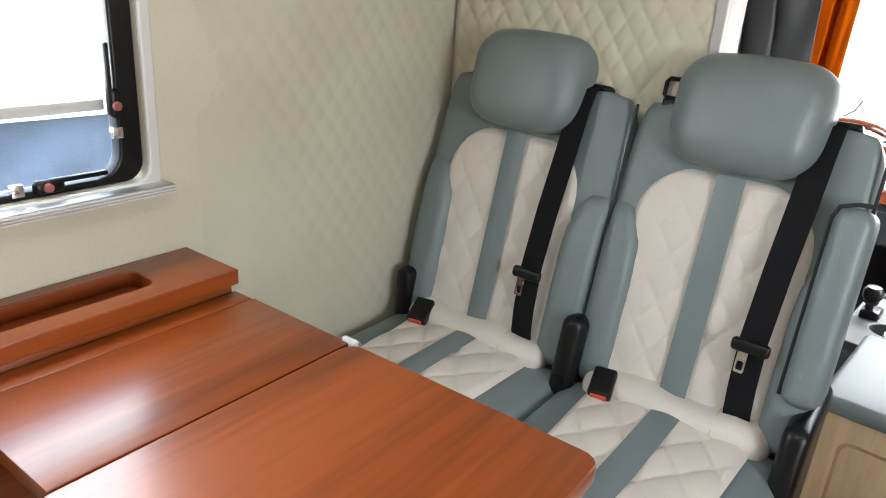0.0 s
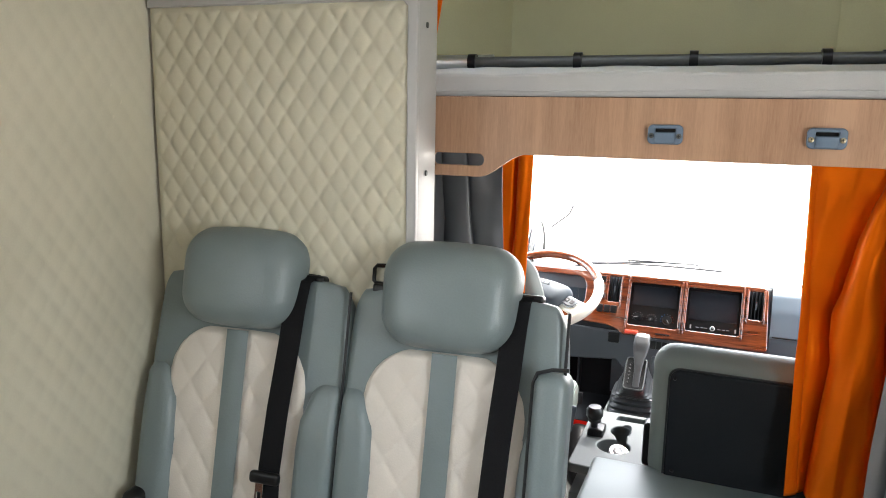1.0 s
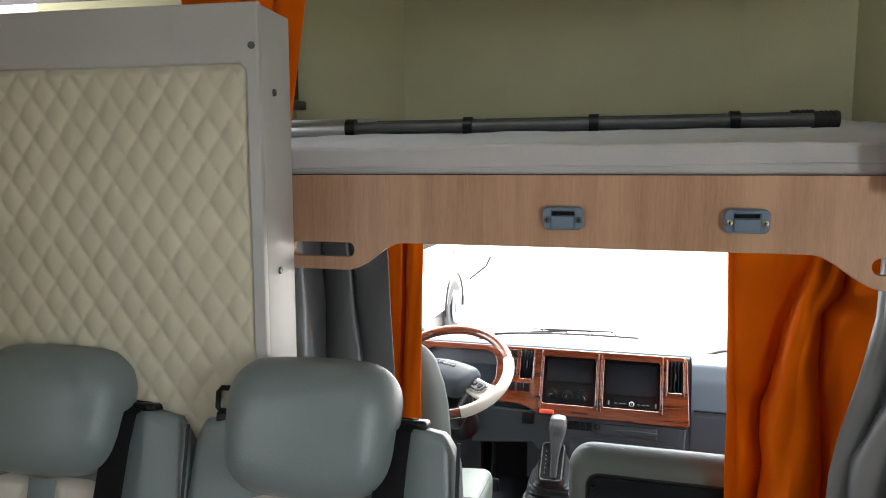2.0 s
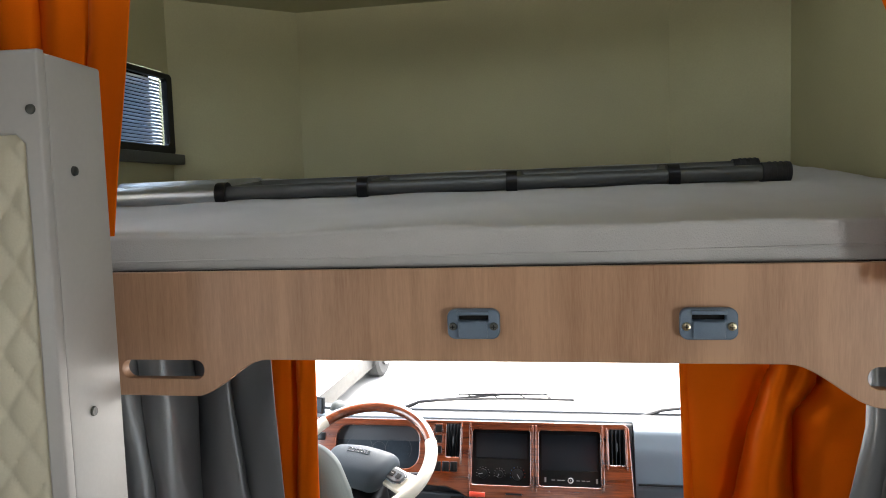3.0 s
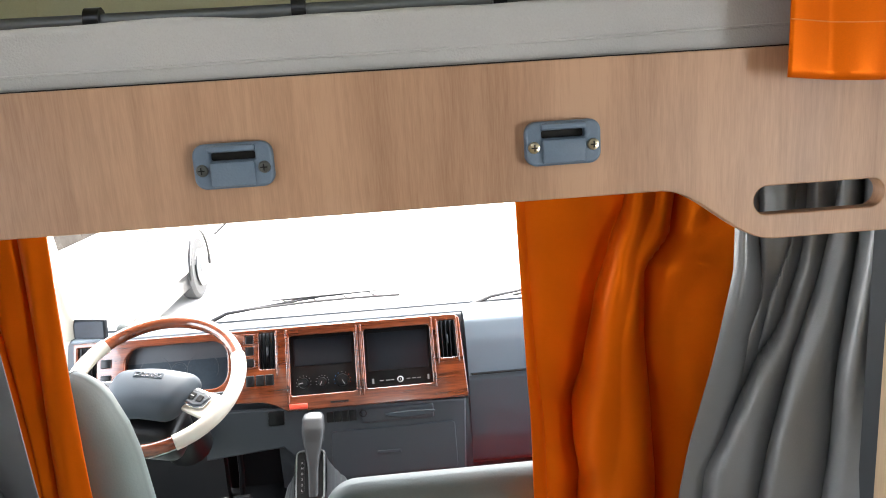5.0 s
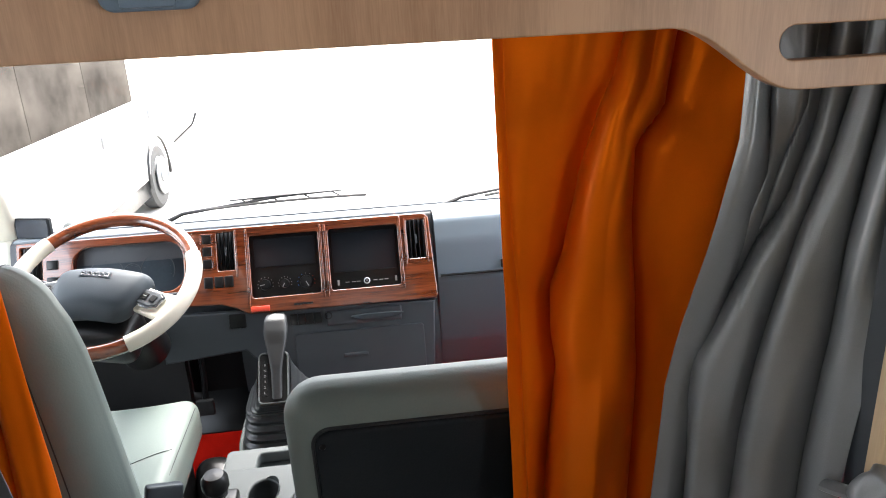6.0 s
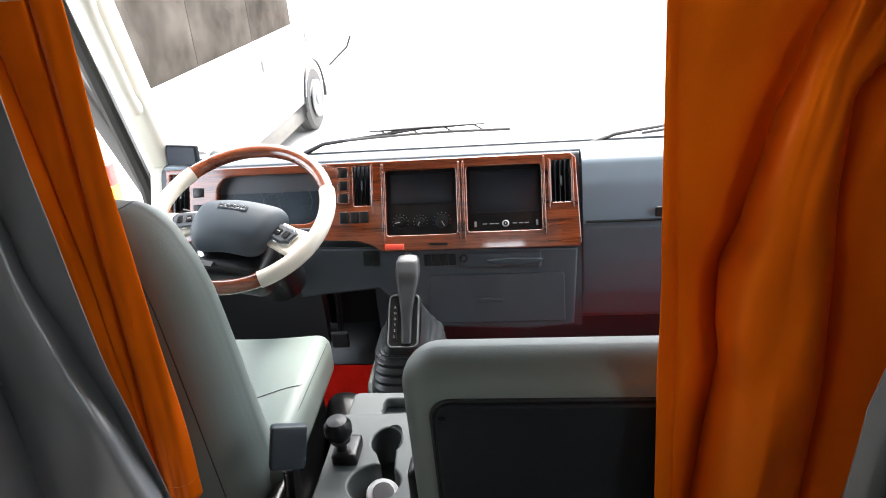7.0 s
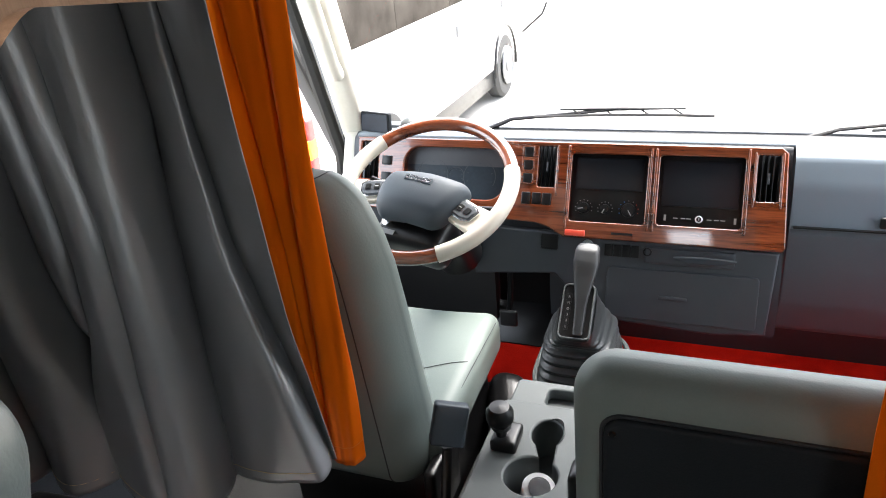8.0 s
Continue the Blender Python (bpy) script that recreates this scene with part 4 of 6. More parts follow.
def curtain_tie():
    t = thing("curtain_tie", "small grey satin knot holding the gathered cab curtain", "tie", (0.50, 0.02, 0.90))
    part("band", tube([(0.485 + 0.05 * i / 10, 0.040 - 0.05 * math.sin(math.pi * i / 10), 0.880 + 0.045 * i / 10) for i in range(11)], 0.007, 10, flat=1.6), GREY_SATIN, t)
    part("knot", pad(0.508, -0.012, 0.900, 0.046, 0.034, 0.070, 0.015, 4, 5, lambda x, y, z: (x + 0.007 * math.sin(z * 110), y + 0.004 * math.sin(x * 260 + z * 90), z)), GREY_SATIN, t)
    return t


structure("trim_partition_top", box(-0.69, -0.16, 0.02, 0.13, 1.875, 2.05, 0.004), BLACK_PANEL, "black panel above the partition", ROOM)

curtain_tie()

# ---- the cab ----
structure("floor_cab", box(-1.32, 0.98, 0.05, 2.0, -0.10, -0.05), RED_CARPET, "red carpeted cab floor")
structure("wall_cab_back_left", box(-1.40, -1.05, 0.10, 0.13, -0.05, 1.46), DASH_GREY, "grey cab rear wall")
structure("wall_cab_back_right", box(0.515, 1.0, 0.02, 0.05, -0.05, 1.46), DASH_GREY, "grey cab rear wall")


def cab_side(x, s, name):
    """A cab side below and round the door window."""
    pts_outer = [(0.10, -0.10), (1.95, -0.10), (1.95, 0.72), (1.88, 0.78), (1.48, 1.47), (0.10, 1.47)]
    hole = [(0.62, 0.60), (1.76, 0.45), (1.83, 0.62), (1.42, 1.36), (0.66, 1.36)]
    structure(name, plate([pts_outer, hole], 0.05, Matrix.Translation((x, 0, 0)) @ YZ, 0.004), DASH_GREY, "grey cab door side")
    seal = [(0.62, 0.60), (1.76, 0.45), (1.83, 0.62), (1.42, 1.36), (0.66, 1.36), (0.62, 0.60)]
    structure("trim_door_seal" + name[-2:], tube([(x - s * 0.03, a, b) for a, b in seal], 0.012, 8), BLACK_RUBBER, "black door window seal")


cab_side(-1.30, -1, "wall_cab_left_1")
cab_side(0.96, 1, "wall_cab_right_2")
# black block added over the carpet as the shade under the curtain
structure("shade_behind_seat", box(-1.27, -0.40, 0.14, 0.395, -0.05, 0.0, 0.01), BLACK_RUBBER, "added black block for the shade behind the driver's seat")
# black block added for the dark gap between seat and console, shade only
structure("shade_beside_seat", box(-0.565, -0.43, 0.40, 1.06, -0.05, 0.06, 0.01), BLACK_RUBBER, "added black block for the shaded gap beside the driver's seat")
# black sheet added over the carpet where the floor lies in shade
structure("shade_floor_centre", box(-0.655, -0.42, 1.065, 1.48, -0.05, -0.036, 0.004), BLACK_RUBBER, "added black sheet for the shaded floor beside the gear selector")
structure("trim_floor_hump", pad(-0.475, 1.10, 0.05, 0.14, 0.34, 0.22, 0.06, 4, 4, lambda x, y, z: (x - 0.30 * (y - 1.10), y, z + 0.35 * (y - 1.10) * (z > 0.05))), BLACK_PLASTIC, "black floor hump beside the gear selector")
# added black sheet: darkens the driver's floor as shade would, cuts red bounce
structure("shade_floor_driver", box(-1.27, -0.66, 0.40, 1.655, -0.05, -0.038, 0.004), BLACK_RUBBER, "added black sheet for the shade on the driver's floor")
structure("toe_board", moved(box(-0.69, -0.36, 0.0, 0.145, -0.01, 0.01, 0.003), Matrix.Translation((0, 1.50, -0.045)) @ pose(0, 0, 0, 42)), RED_CARPET, "red carpeted toe board")
# upper half coloured black for the shade the carpet runs up into
structure("toe_board_shade", moved(box(-0.69, -0.36, 0.146, 0.30, -0.01, 0.01, 0.003), Matrix.Translation((0, 1.50, -0.045)) @ pose(0, 0, 0, 42)), BLACK_PLASTIC, "upper toe board, black for the shade under the dash")
# black sheet added for the darkness above the toe board
structure("footwell_shade_upper", box(-0.68, -0.36, 1.715, 1.74, 0.10, 0.48), BLACK_PLASTIC, "added black sheet for the shade above the toe board")
# black sheet added before the bulkhead, stands for unlit space under the dash
structure("footwell_shade", box(-1.27, -0.68, 1.66, 1.70, -0.05, 0.45), BLACK_RUBBER, "added black sheet for the shade in the driver footwell")
structure("wall_cab_front", box(-1.32, 0.98, 1.90, 1.95, -0.10, 0.735), DASH_GREY, "dark cab bulkhead")
structure("ceiling_cab", box(-1.32, 0.98, 0.05, 1.46, 1.452, 1.456), DASH_GREY, "grey cab headlining")
GB, GT = Vector((0, 1.83, 0.74)), Vector((0, 1.44, 1.47))  # windshield foot and head


def windshield():
    t = thing("windshield", "wide clear truck windshield", "windshield", (-0.17, 1.83, 0.74), kind="structure")

    def fn(s, q):
        p = GB.lerp(GT, q)
        x = -1.24 + 2.16 * s
        return (x, p.y - 0.10 * (2 * s - 1) ** 4, p.z)

    g = part("pane", sheet(fn, 20, 6), PANE, t)
    g.visible_shadow = False
    part("lower_seal", tube([fn(i / 20, 0.0) for i in range(21)], 0.010, 8), BLACK_RUBBER, t, "black lower seal")
    part("header", tube([fn(i / 20, 1.0) for i in range(21)], 0.03, 8), PILLAR, t, "pale header trim")
    return t


windshield()


def pillar(x, s, name):
    """The windshield pillar with its grab handle."""
    t = thing(name, "pale plastic windshield pillar with grab handle", "pillar", (x, 1.6, 0.8), kind="structure")
    foot, top = Vector((x + 0.012 * s, 1.70, 0.72)), Vector((x - 0.035 * s, 1.38, 1.47))
    part("trim", moved(pad(0, 0, 0, 0.09, 0.10, (top - foot).length, 0.03, 4, 3), Matrix.Translation((foot + top) / 2) @ (top - foot).to_track_quat("Z", "Y").to_matrix().to_4x4()), PILLAR, t, "pale pillar trim")
    part("lower_trim", pad(x, 1.60, 0.62, 0.055, 0.16, 0.36, 0.02, 3, 3, lambda px, py, pz: (px, py + 0.47 * (pz - 0.62), pz)), PILLAR, t, "pale lower corner trim")
    d = (top - foot).normalized()
    off = Vector((-s * 0.018, -0.055, 0))
    a, b = foot + d * 0.30, foot + d * 0.66
    part("grab_handle", tube([a + off * 0.6, a + off * 1.1 + d * 0.012, a + off * 1.35 + d * 0.05, b + off * 1.35 - d * 0.05, b + off * 1.1 - d * 0.012, b + off * 0.6], [0.018, 0.025, 0.022, 0.022, 0.025, 0.018], 12), PILLAR, t, "pale grab handle")
    part("door_seal", tube([foot + Vector((s * 0.075, -0.03, -0.2)), foot + Vector((s * 0.075, -0.03, 0)), top + Vector((s * 0.075, -0.03, 0))], 0.022, 8), BLACK_RUBBER, t, "black rubber door seal")
    return t


pillar(-1.122, -1, "pillar_left")
pillar(0.86, 1, "pillar_right")


DASH = Matrix.Translation((0, 1.557, 0.774)) @ pose(0, 0, 0, 90 - math.degrees(math.atan(0.47)))  # x across, y up the panel, z out to the seats


def dz(z):
    """Height above the floor to height up the dash panel."""
    return (z - 0.774) * math.sqrt(1 + 0.47 ** 2)


def on_dash(bm, lift=0.0):
    return moved(bm, DASH @ Matrix.Translation((0, 0, lift)))


def dash_plate(outlines, depth, lift, bevel=0.002):
    return plate(outlines, depth, DASH @ Matrix.Translation((0, 0, lift)), bevel)


def dashboard():
    t = thing("dashboard", "truck dashboard with glossy walnut veneer fascia and grey plastic", "dashboard", (-0.2, 1.6, 0.2))

    def profile(x):
        # section of the padded body, from the windshield over the brow to the knee
        if x < -0.45:
            return [(1.82, 0.745), (1.70, 0.775), (1.63, 0.800), (1.585, 0.806), (1.560, 0.796), (1.548, 0.775), (1.520, 0.70), (1.490, 0.625), (1.485, 0.612), (1.476, 0.60), (1.470, 0.56), (1.475, 0.52), (1.50, 0.49), (1.64, 0.47)]
        if x > 0.18:
            return [(1.82, 0.745), (1.70, 0.775), (1.63, 0.800), (1.578, 0.806), (1.545, 0.800), (1.518, 0.782), (1.488, 0.72), (1.466, 0.632), (1.462, 0.613), (1.456, 0.60), (1.450, 0.50), (1.454, 0.40), (1.485, 0.30), (1.62, 0.22)]
        return [(1.82, 0.745), (1.70, 0.775), (1.63, 0.800), (1.585, 0.806), (1.560, 0.796), (1.548, 0.775), (1.520, 0.70), (1.485, 0.625), (1.481, 0.613), (1.476, 0.60), (1.45, 0.50), (1.438, 0.40), (1.445, 0.29), (1.60, 0.22)]

    def body(x0, x1, name, material, label, n=14, q0=0.0, q1=1.0):
        def fn(s, q):
            q = q0 + (q1 - q0) * q
            x = x0 + (x1 - x0) * s
            pr = profile((x0 + x1) / 2)
            f = q * (len(pr) - 1)
            i = min(int(f), len(pr) - 2)
            a, b = Vector(pr[i]), Vector(pr[i + 1])
            p = a.lerp(b, f - i)
            return (x, p.x + 0.02, p.y)
        return part(name, sheet(fn, n, 39), material, t, label)

    body(-1.088, -0.44, "driver_body", DASH_GREY, "dark grey driver side")
    body(-0.44, 0.178, "body", DASH_GREY, "dark grey dash body")
    body(0.182, 0.95, "passenger_body", DASH_BLUE, "blue-grey padded passenger side", q1=8 / 13)
    body(0.182, 0.95, "passenger_knee", DASH_LOWER, "dark grey lower passenger side", q0=8 / 13)
    part("brow", pad(-0.07, 1.665, 0.795, 2.03, 0.16, 0.022, 0.01, 3, 10, lambda x, y, z: (x, y, z - 0.25 * max(0, y - 1.63))), DASH_BLUE, t, "grey dash top")
    part("glovebox_gap", box(0.19, 0.94, 1.474, 1.4845, 0.6175, 0.6215), BLACK_PLASTIC, t, "dark glovebox joint")
    part("glovebox_latch", pad(0.405, 1.478, 0.645, 0.05, 0.012, 0.03, 0.005, 2, 2), BLACK_PLASTIC, t, "black glovebox latch")
    # walnut fascia with cut-outs
    zt, zb = dz(0.798), dz(0.557)
    fascia = [(-1.058, zt), (0.150, zt), (0.166, zt - 0.014), (0.176, zb + 0.01), (0.170, zb), (-0.395, zb), (-0.435, zb + 0.022), (-0.475, zb + 0.035), (-0.62, zb + 0.04), (-1.05, zb + 0.05)]
    holes = [
        round_rect(-0.384, -0.178, dz(0.600), dz(0.770), 0.008), round_rect(-0.146, 0.066, dz(0.603), dz(0.772), 0.008),
        round_rect(-0.480, -0.430, dz(0.682), dz(0.786), 0.004), round_rect(0.096, 0.150, dz(0.672), dz(0.780), 0.004),
        round_rect(-0.898, -0.580, dz(0.640), dz(0.775), 0.05), round_rect(-1.045, -0.985, dz(0.682), dz(0.786), 0.004)]
    part("fascia", dash_plate([fascia] + holes, 0.022, 0.010, 0.004), WALNUT, t, "glossy walnut veneer fascia")
    for x0, x1, z0, z1 in ((-0.396, -0.388, 0.578, 0.790), (-0.172, -0.165, 0.585, 0.788), (-0.160, -0.152, 0.585, 0.788), (0.071, 0.078, 0.590, 0.792), (-0.426, -0.420, 0.66, 0.790), (0.086, 0.092, 0.655, 0.785), (0.152, 0.158, 0.655, 0.785)):
        part("veneer_bead", on_dash(pad((x0 + x1) / 2, (dz(z0) + dz(z1)) / 2, 0.022, x1 - x0, dz(z1) - dz(z0), 0.010, 0.0034, 3, 2)), WALNUT, t, "polished veneer bead")
    # instrument cluster
    part("cluster_hood", dash_plate([round_rect(-0.908, -0.570, dz(0.632), dz(0.786), 0.05), round_rect(-0.899, -0.579, dz(0.639), dz(0.776), 0.045)], 0.020, -0.002, 0.002), WALNUT, t, "veneer cluster surround")
    face = part("cluster_face", on_dash(pad(-0.74, dz(0.708), -0.020, 0.33, 0.16, 0.012, 0.005, 2, 4)), CLUSTER, t, "dark instrument face")
    for gx, gr in ((-0.815, 0.050), (-0.665, 0.050), (-0.740, 0.026)):
        part("gauge_ring", on_dash(tube([(gx + gr * math.cos(radians(a)), dz(0.702) + gr * math.sin(radians(a)), -0.0137) for a in range(-30, 211, 12)], 0.0010, 6)), DASH_GREY, face, "grey gauge ring")
        for k in range(7):
            a = radians(-20 + 220 * k / 6)
            part("gauge_mark", on_dash(box(gx + gr * 0.8 * math.cos(a) - 0.0022, gx + gr * 0.8 * math.cos(a) + 0.0022, dz(0.702) + gr * 0.8 * math.sin(a) - 0.0012, dz(0.702) + gr * 0.8 * math.sin(a) + 0.0012, -0.0139, -0.0131)), HUB_PLASTIC, face)
    # air vents
    for x0, x1, z0, z1 in ((-0.480, -0.430, 0.682, 0.786), (0.096, 0.150, 0.672, 0.780), (-1.045, -0.985, 0.682, 0.786)):
        v = part("air_vent", on_dash(box(x0 - 0.002, x1 + 0.002, dz(z0) - 0.002, dz(z1) + 0.002, -0.03, -0.022)), BLACK_PLASTIC, t, "black air vent")
        for k in range(4):
            x = x0 + (x1 - x0) * (k + 0.5) / 4
            part("slat", on_dash(moved(box(-0.0012, 0.0012, dz(z0), dz(z1), -0.020, 0.012, 0.0006, 1), Matrix.Translation((x, 0, 0)) @ pose(0, 0, 0, 0, 18, 0))), BLACK_PLASTIC, v)
        part("thumb_slider", on_dash(box((x0 + x1) / 2 - 0.003, (x0 + x1) / 2 + 0.003, (dz(z0) + dz(z1)) / 2 - 0.014, (dz(z0) + dz(z1)) / 2 + 0.014, 0.010, 0.016, 0.001)), DASH_GREY, v)
    # switch column beside the wheel
    for z in (0.770, 0.7365, 0.703):
        sw = part("switch_frame", dash_plate([round_rect(-0.527, -0.490, dz(z) - 0.018, dz(z) + 0.017, 0.004), round_rect(-0.522, -0.495, dz(z) - 0.0145, dz(z) + 0.0135, 0.003)], 0.006, 0.022, 0.001), WALNUT, t, "veneer switch surround")
        part("switch", on_dash(pad(-0.5085, dz(z), 0.019, 0.026, 0.027, 0.012, 0.003, 2, 2)), BLACK_PLASTIC, sw, "black switch")
    for x in (-0.509, -0.478, -0.449):
        part("switch", on_dash(pad(x, dz(0.651), 0.022, 0.026, 0.034, 0.014, 0.003, 2, 2)), BLACK_PLASTIC, t, "black rocker switch")
    for z in (0.735, 0.69):
        part("switch", on_dash(pad(-0.955, dz(z), 0.021, 0.032, 0.028, 0.012, 0.003, 2, 2)), BLACK_PLASTIC, t, "black switch")
    # climate unit and media screen
    cl = part("climate_unit", on_dash(box(-0.385, -0.177, dz(0.599), dz(0.771), -0.012, 0.004, 0.002)), BLACK_PLASTIC, t, "black climate control unit")
    part("display", on_dash(pad(-0.281, dz(0.722), 0.003, 0.185, 0.088, 0.006, 0.003, 2, 2)), SCREEN, cl, "black display")
    for x, r in ((-0.345, 0.017), (-0.286, 0.014), (-0.222, 0.020)):
        kn = part("knob", on_dash(lathe([(0.0, 0), (r, 0), (r * 0.9, 0.014), (r * 0.5, 0.016), (0, 0.016)], (x, dz(0.634), 0.004), (0, 0, 1), 20)), BLACK_PLASTIC, cl)
        part("pointer", on_dash(moved(box(0.0, r * 0.85, -0.0011, 0.0011, 0.020, 0.0212), Matrix.Translation((x, dz(0.634), 0)) @ pose(0, 0, 0, 0, 0, 140 + 900 * x))), WHITE_MARK, kn, "white pointer")
    for k in range(9):
        a = radians(200 - 27 * k)
        for x, r, mt in ((-0.345, 0.023, WHITE_MARK), (-0.222, 0.026, BLUE_MARK if k < 4 else (RED_PLASTIC if k > 5 else WHITE_MARK)), (-0.286, 0.020, WHITE_MARK)):
            part("scale_mark", on_dash(box(x + r * math.cos(a) - 0.0011, x + r * math.cos(a) + 0.0011, dz(0.634) + r * math.sin(a) - 0.0011, dz(0.634) + r * math.sin(a) + 0.0011, 0.0045, 0.0052)), mt, cl)
    md = part("media_unit", on_dash(box(-0.147, 0.067, dz(0.602), dz(0.773), -0.012, 0.004, 0.002)), BLACK_PLASTIC, t, "black media unit")
    part("display", on_dash(pad(-0.040, dz(0.706), 0.003, 0.195, 0.122, 0.006, 0.003, 2, 2)), SCREEN, md, "black touch screen")
    ring = part("knob", on_dash(lathe([(0.0, 0), (0.010, 0), (0.0095, 0.008), (0.0075, 0.009), (0.0072, 0.006), (0, 0.006)], (-0.038, dz(0.622), 0.004), (0, 0, 1), 18)), STEEL, md, "metal ringed knob")
    part("knob_cap", on_dash(lathe([(0.0, 0), (0.0068, 0), (0.006, 0.0035), (0, 0.004)], (-0.038, dz(0.622), 0.010), (0, 0, 1), 18)), BLACK_PLASTIC, ring, "black knob cap")
    part("knob_mark", on_dash(box(-0.0395, -0.0365, dz(0.622) - 0.003, dz(0.622) + 0.003, 0.0138, 0.0145)), WHITE_MARK, ring)
    for x in (-0.125, -0.098, -0.078, -0.064, -0.012, 0.006, 0.022, 0.052):
        part("key_mark", on_dash(box(x - (0.006 if x not in (0.052, -0.125) else 0.003), x + (0.006 if x not in (0.052, -0.125) else 0.003), dz(0.622) - (0.0012 if x not in (0.052, -0.125) else 0.008), dz(0.622) + (0.0012 if x not in (0.052, -0.125) else 0.008), 0.0042, 0.005)), WHITE_MARK, md)
    part("warning_button", on_dash(pad(-0.362, dz(0.569), 0.022, 0.056, 0.017, 0.010, 0.002, 2, 2)), RED_PLASTIC, t, "red hazard button")
    part("card_slot", on_dash(box(-0.262, -0.205, dz(0.574) - 0.003, dz(0.574) + 0.003, 0.0205, 0.0225)), BLACK_PLASTIC, t, "dark card slot")
    # lower console face
    lowm = Matrix.Translation((0, 1.462, 0.545)) @ pose(0, 0, 0, 90 - 12)
    part("lower_panel", plate([[(-0.66, 0.03), (0.165, 0.006), (0.150, -0.22), (0.02, -0.235), (-0.30, -0.22), (-0.42, -0.10), (-0.66, -0.12)]], 0.03, lowm, 0.006), DASH_GREY, t, "dark grey lower panel")
    part("pull_drawer", moved(pad(-0.055, -0.022, 0.016, 0.23, 0.046, 0.014, 0.006, 3, 4), lowm), DASH_GREY, t, "grey pull-out ashtray")
    lens = [(0.080 * math.cos(radians(a)), (0.005 if a < 181 else 0.016) * math.sin(radians(a))) for a in range(0, 360, 12)]
    part("drawer_lip", plate([lens], 0.010, lowm @ Matrix.Translation((-0.015, -0.020, 0.026)), 0.003), HUB_PLASTIC, t, "pale lens-shaped pull")
    part("glovebox", plate([round_rect(-0.27, 0.125, -0.21, -0.062, 0.012)], 0.010, lowm @ Matrix.Translation((0, 0, 0.016)), 0.003), DASH_GREY, t, "dark grey glovebox door")
    part("glovebox_pull", moved(pad(-0.09, -0.14, 0.022, 0.075, 0.012, 0.006, 0.003, 3, 3), lowm), DASH_GREY, t)
    for k in range(4):
        part("blank_switch", moved(pad(-0.268 + 0.024 * k, -0.016, 0.016, 0.022, 0.034, 0.010, 0.002, 2, 2), lowm), BLACK_PLASTIC, t, "black blank switch")
    part("cigar_lighter", moved(lathe([(0.0, 0), (0.012, 0), (0.012, 0.010), (0.008, 0.010), (0.008, 0.004), (0, 0.004)], (-0.163, -0.012, 0.014), (0, 0, 1), 18), lowm), BLACK_PLASTIC, t, "black cigar lighter")
    part("power_socket", moved(lathe([(0.0, 0), (0.016, 0), (0.016, 0.008), (0.011, 0.008), (0.011, 0.002), (0, 0.002)], (-0.325, -0.005, 0.014), (0, 0, 1), 18), lowm), CHROME, t, "chrome ringed power socket")
    part("blank_plate", moved(pad(-0.435, -0.005, 0.016, 0.05, 0.045, 0.008, 0.004, 2, 2), lowm), BLACK_PLASTIC, t)
    part("knee_panel", pad(-0.55, 1.50, 0.50, 0.26, 0.07, 0.085, 0.030, 4, 4, lambda x, y, z: (x, y + 0.10 * max(0.0, -0.55 - x), z + 0.10 * max(0.0, -0.50 - x))), DASH_GREY, t, "dark grey knee panel")
    t.location.y -= 0.014
    return t


dashboard()
WC, WR, WE = Vector((-0.699, 1.188, 0.792)), 0.225, 61.8
WHEEL = Matrix.Translation(WC) @ pose(0, 0, 0, 90 - WE) @ pose(0, 0, 0, 0, 0, -12)  # x across, y up the rim, z to the driver


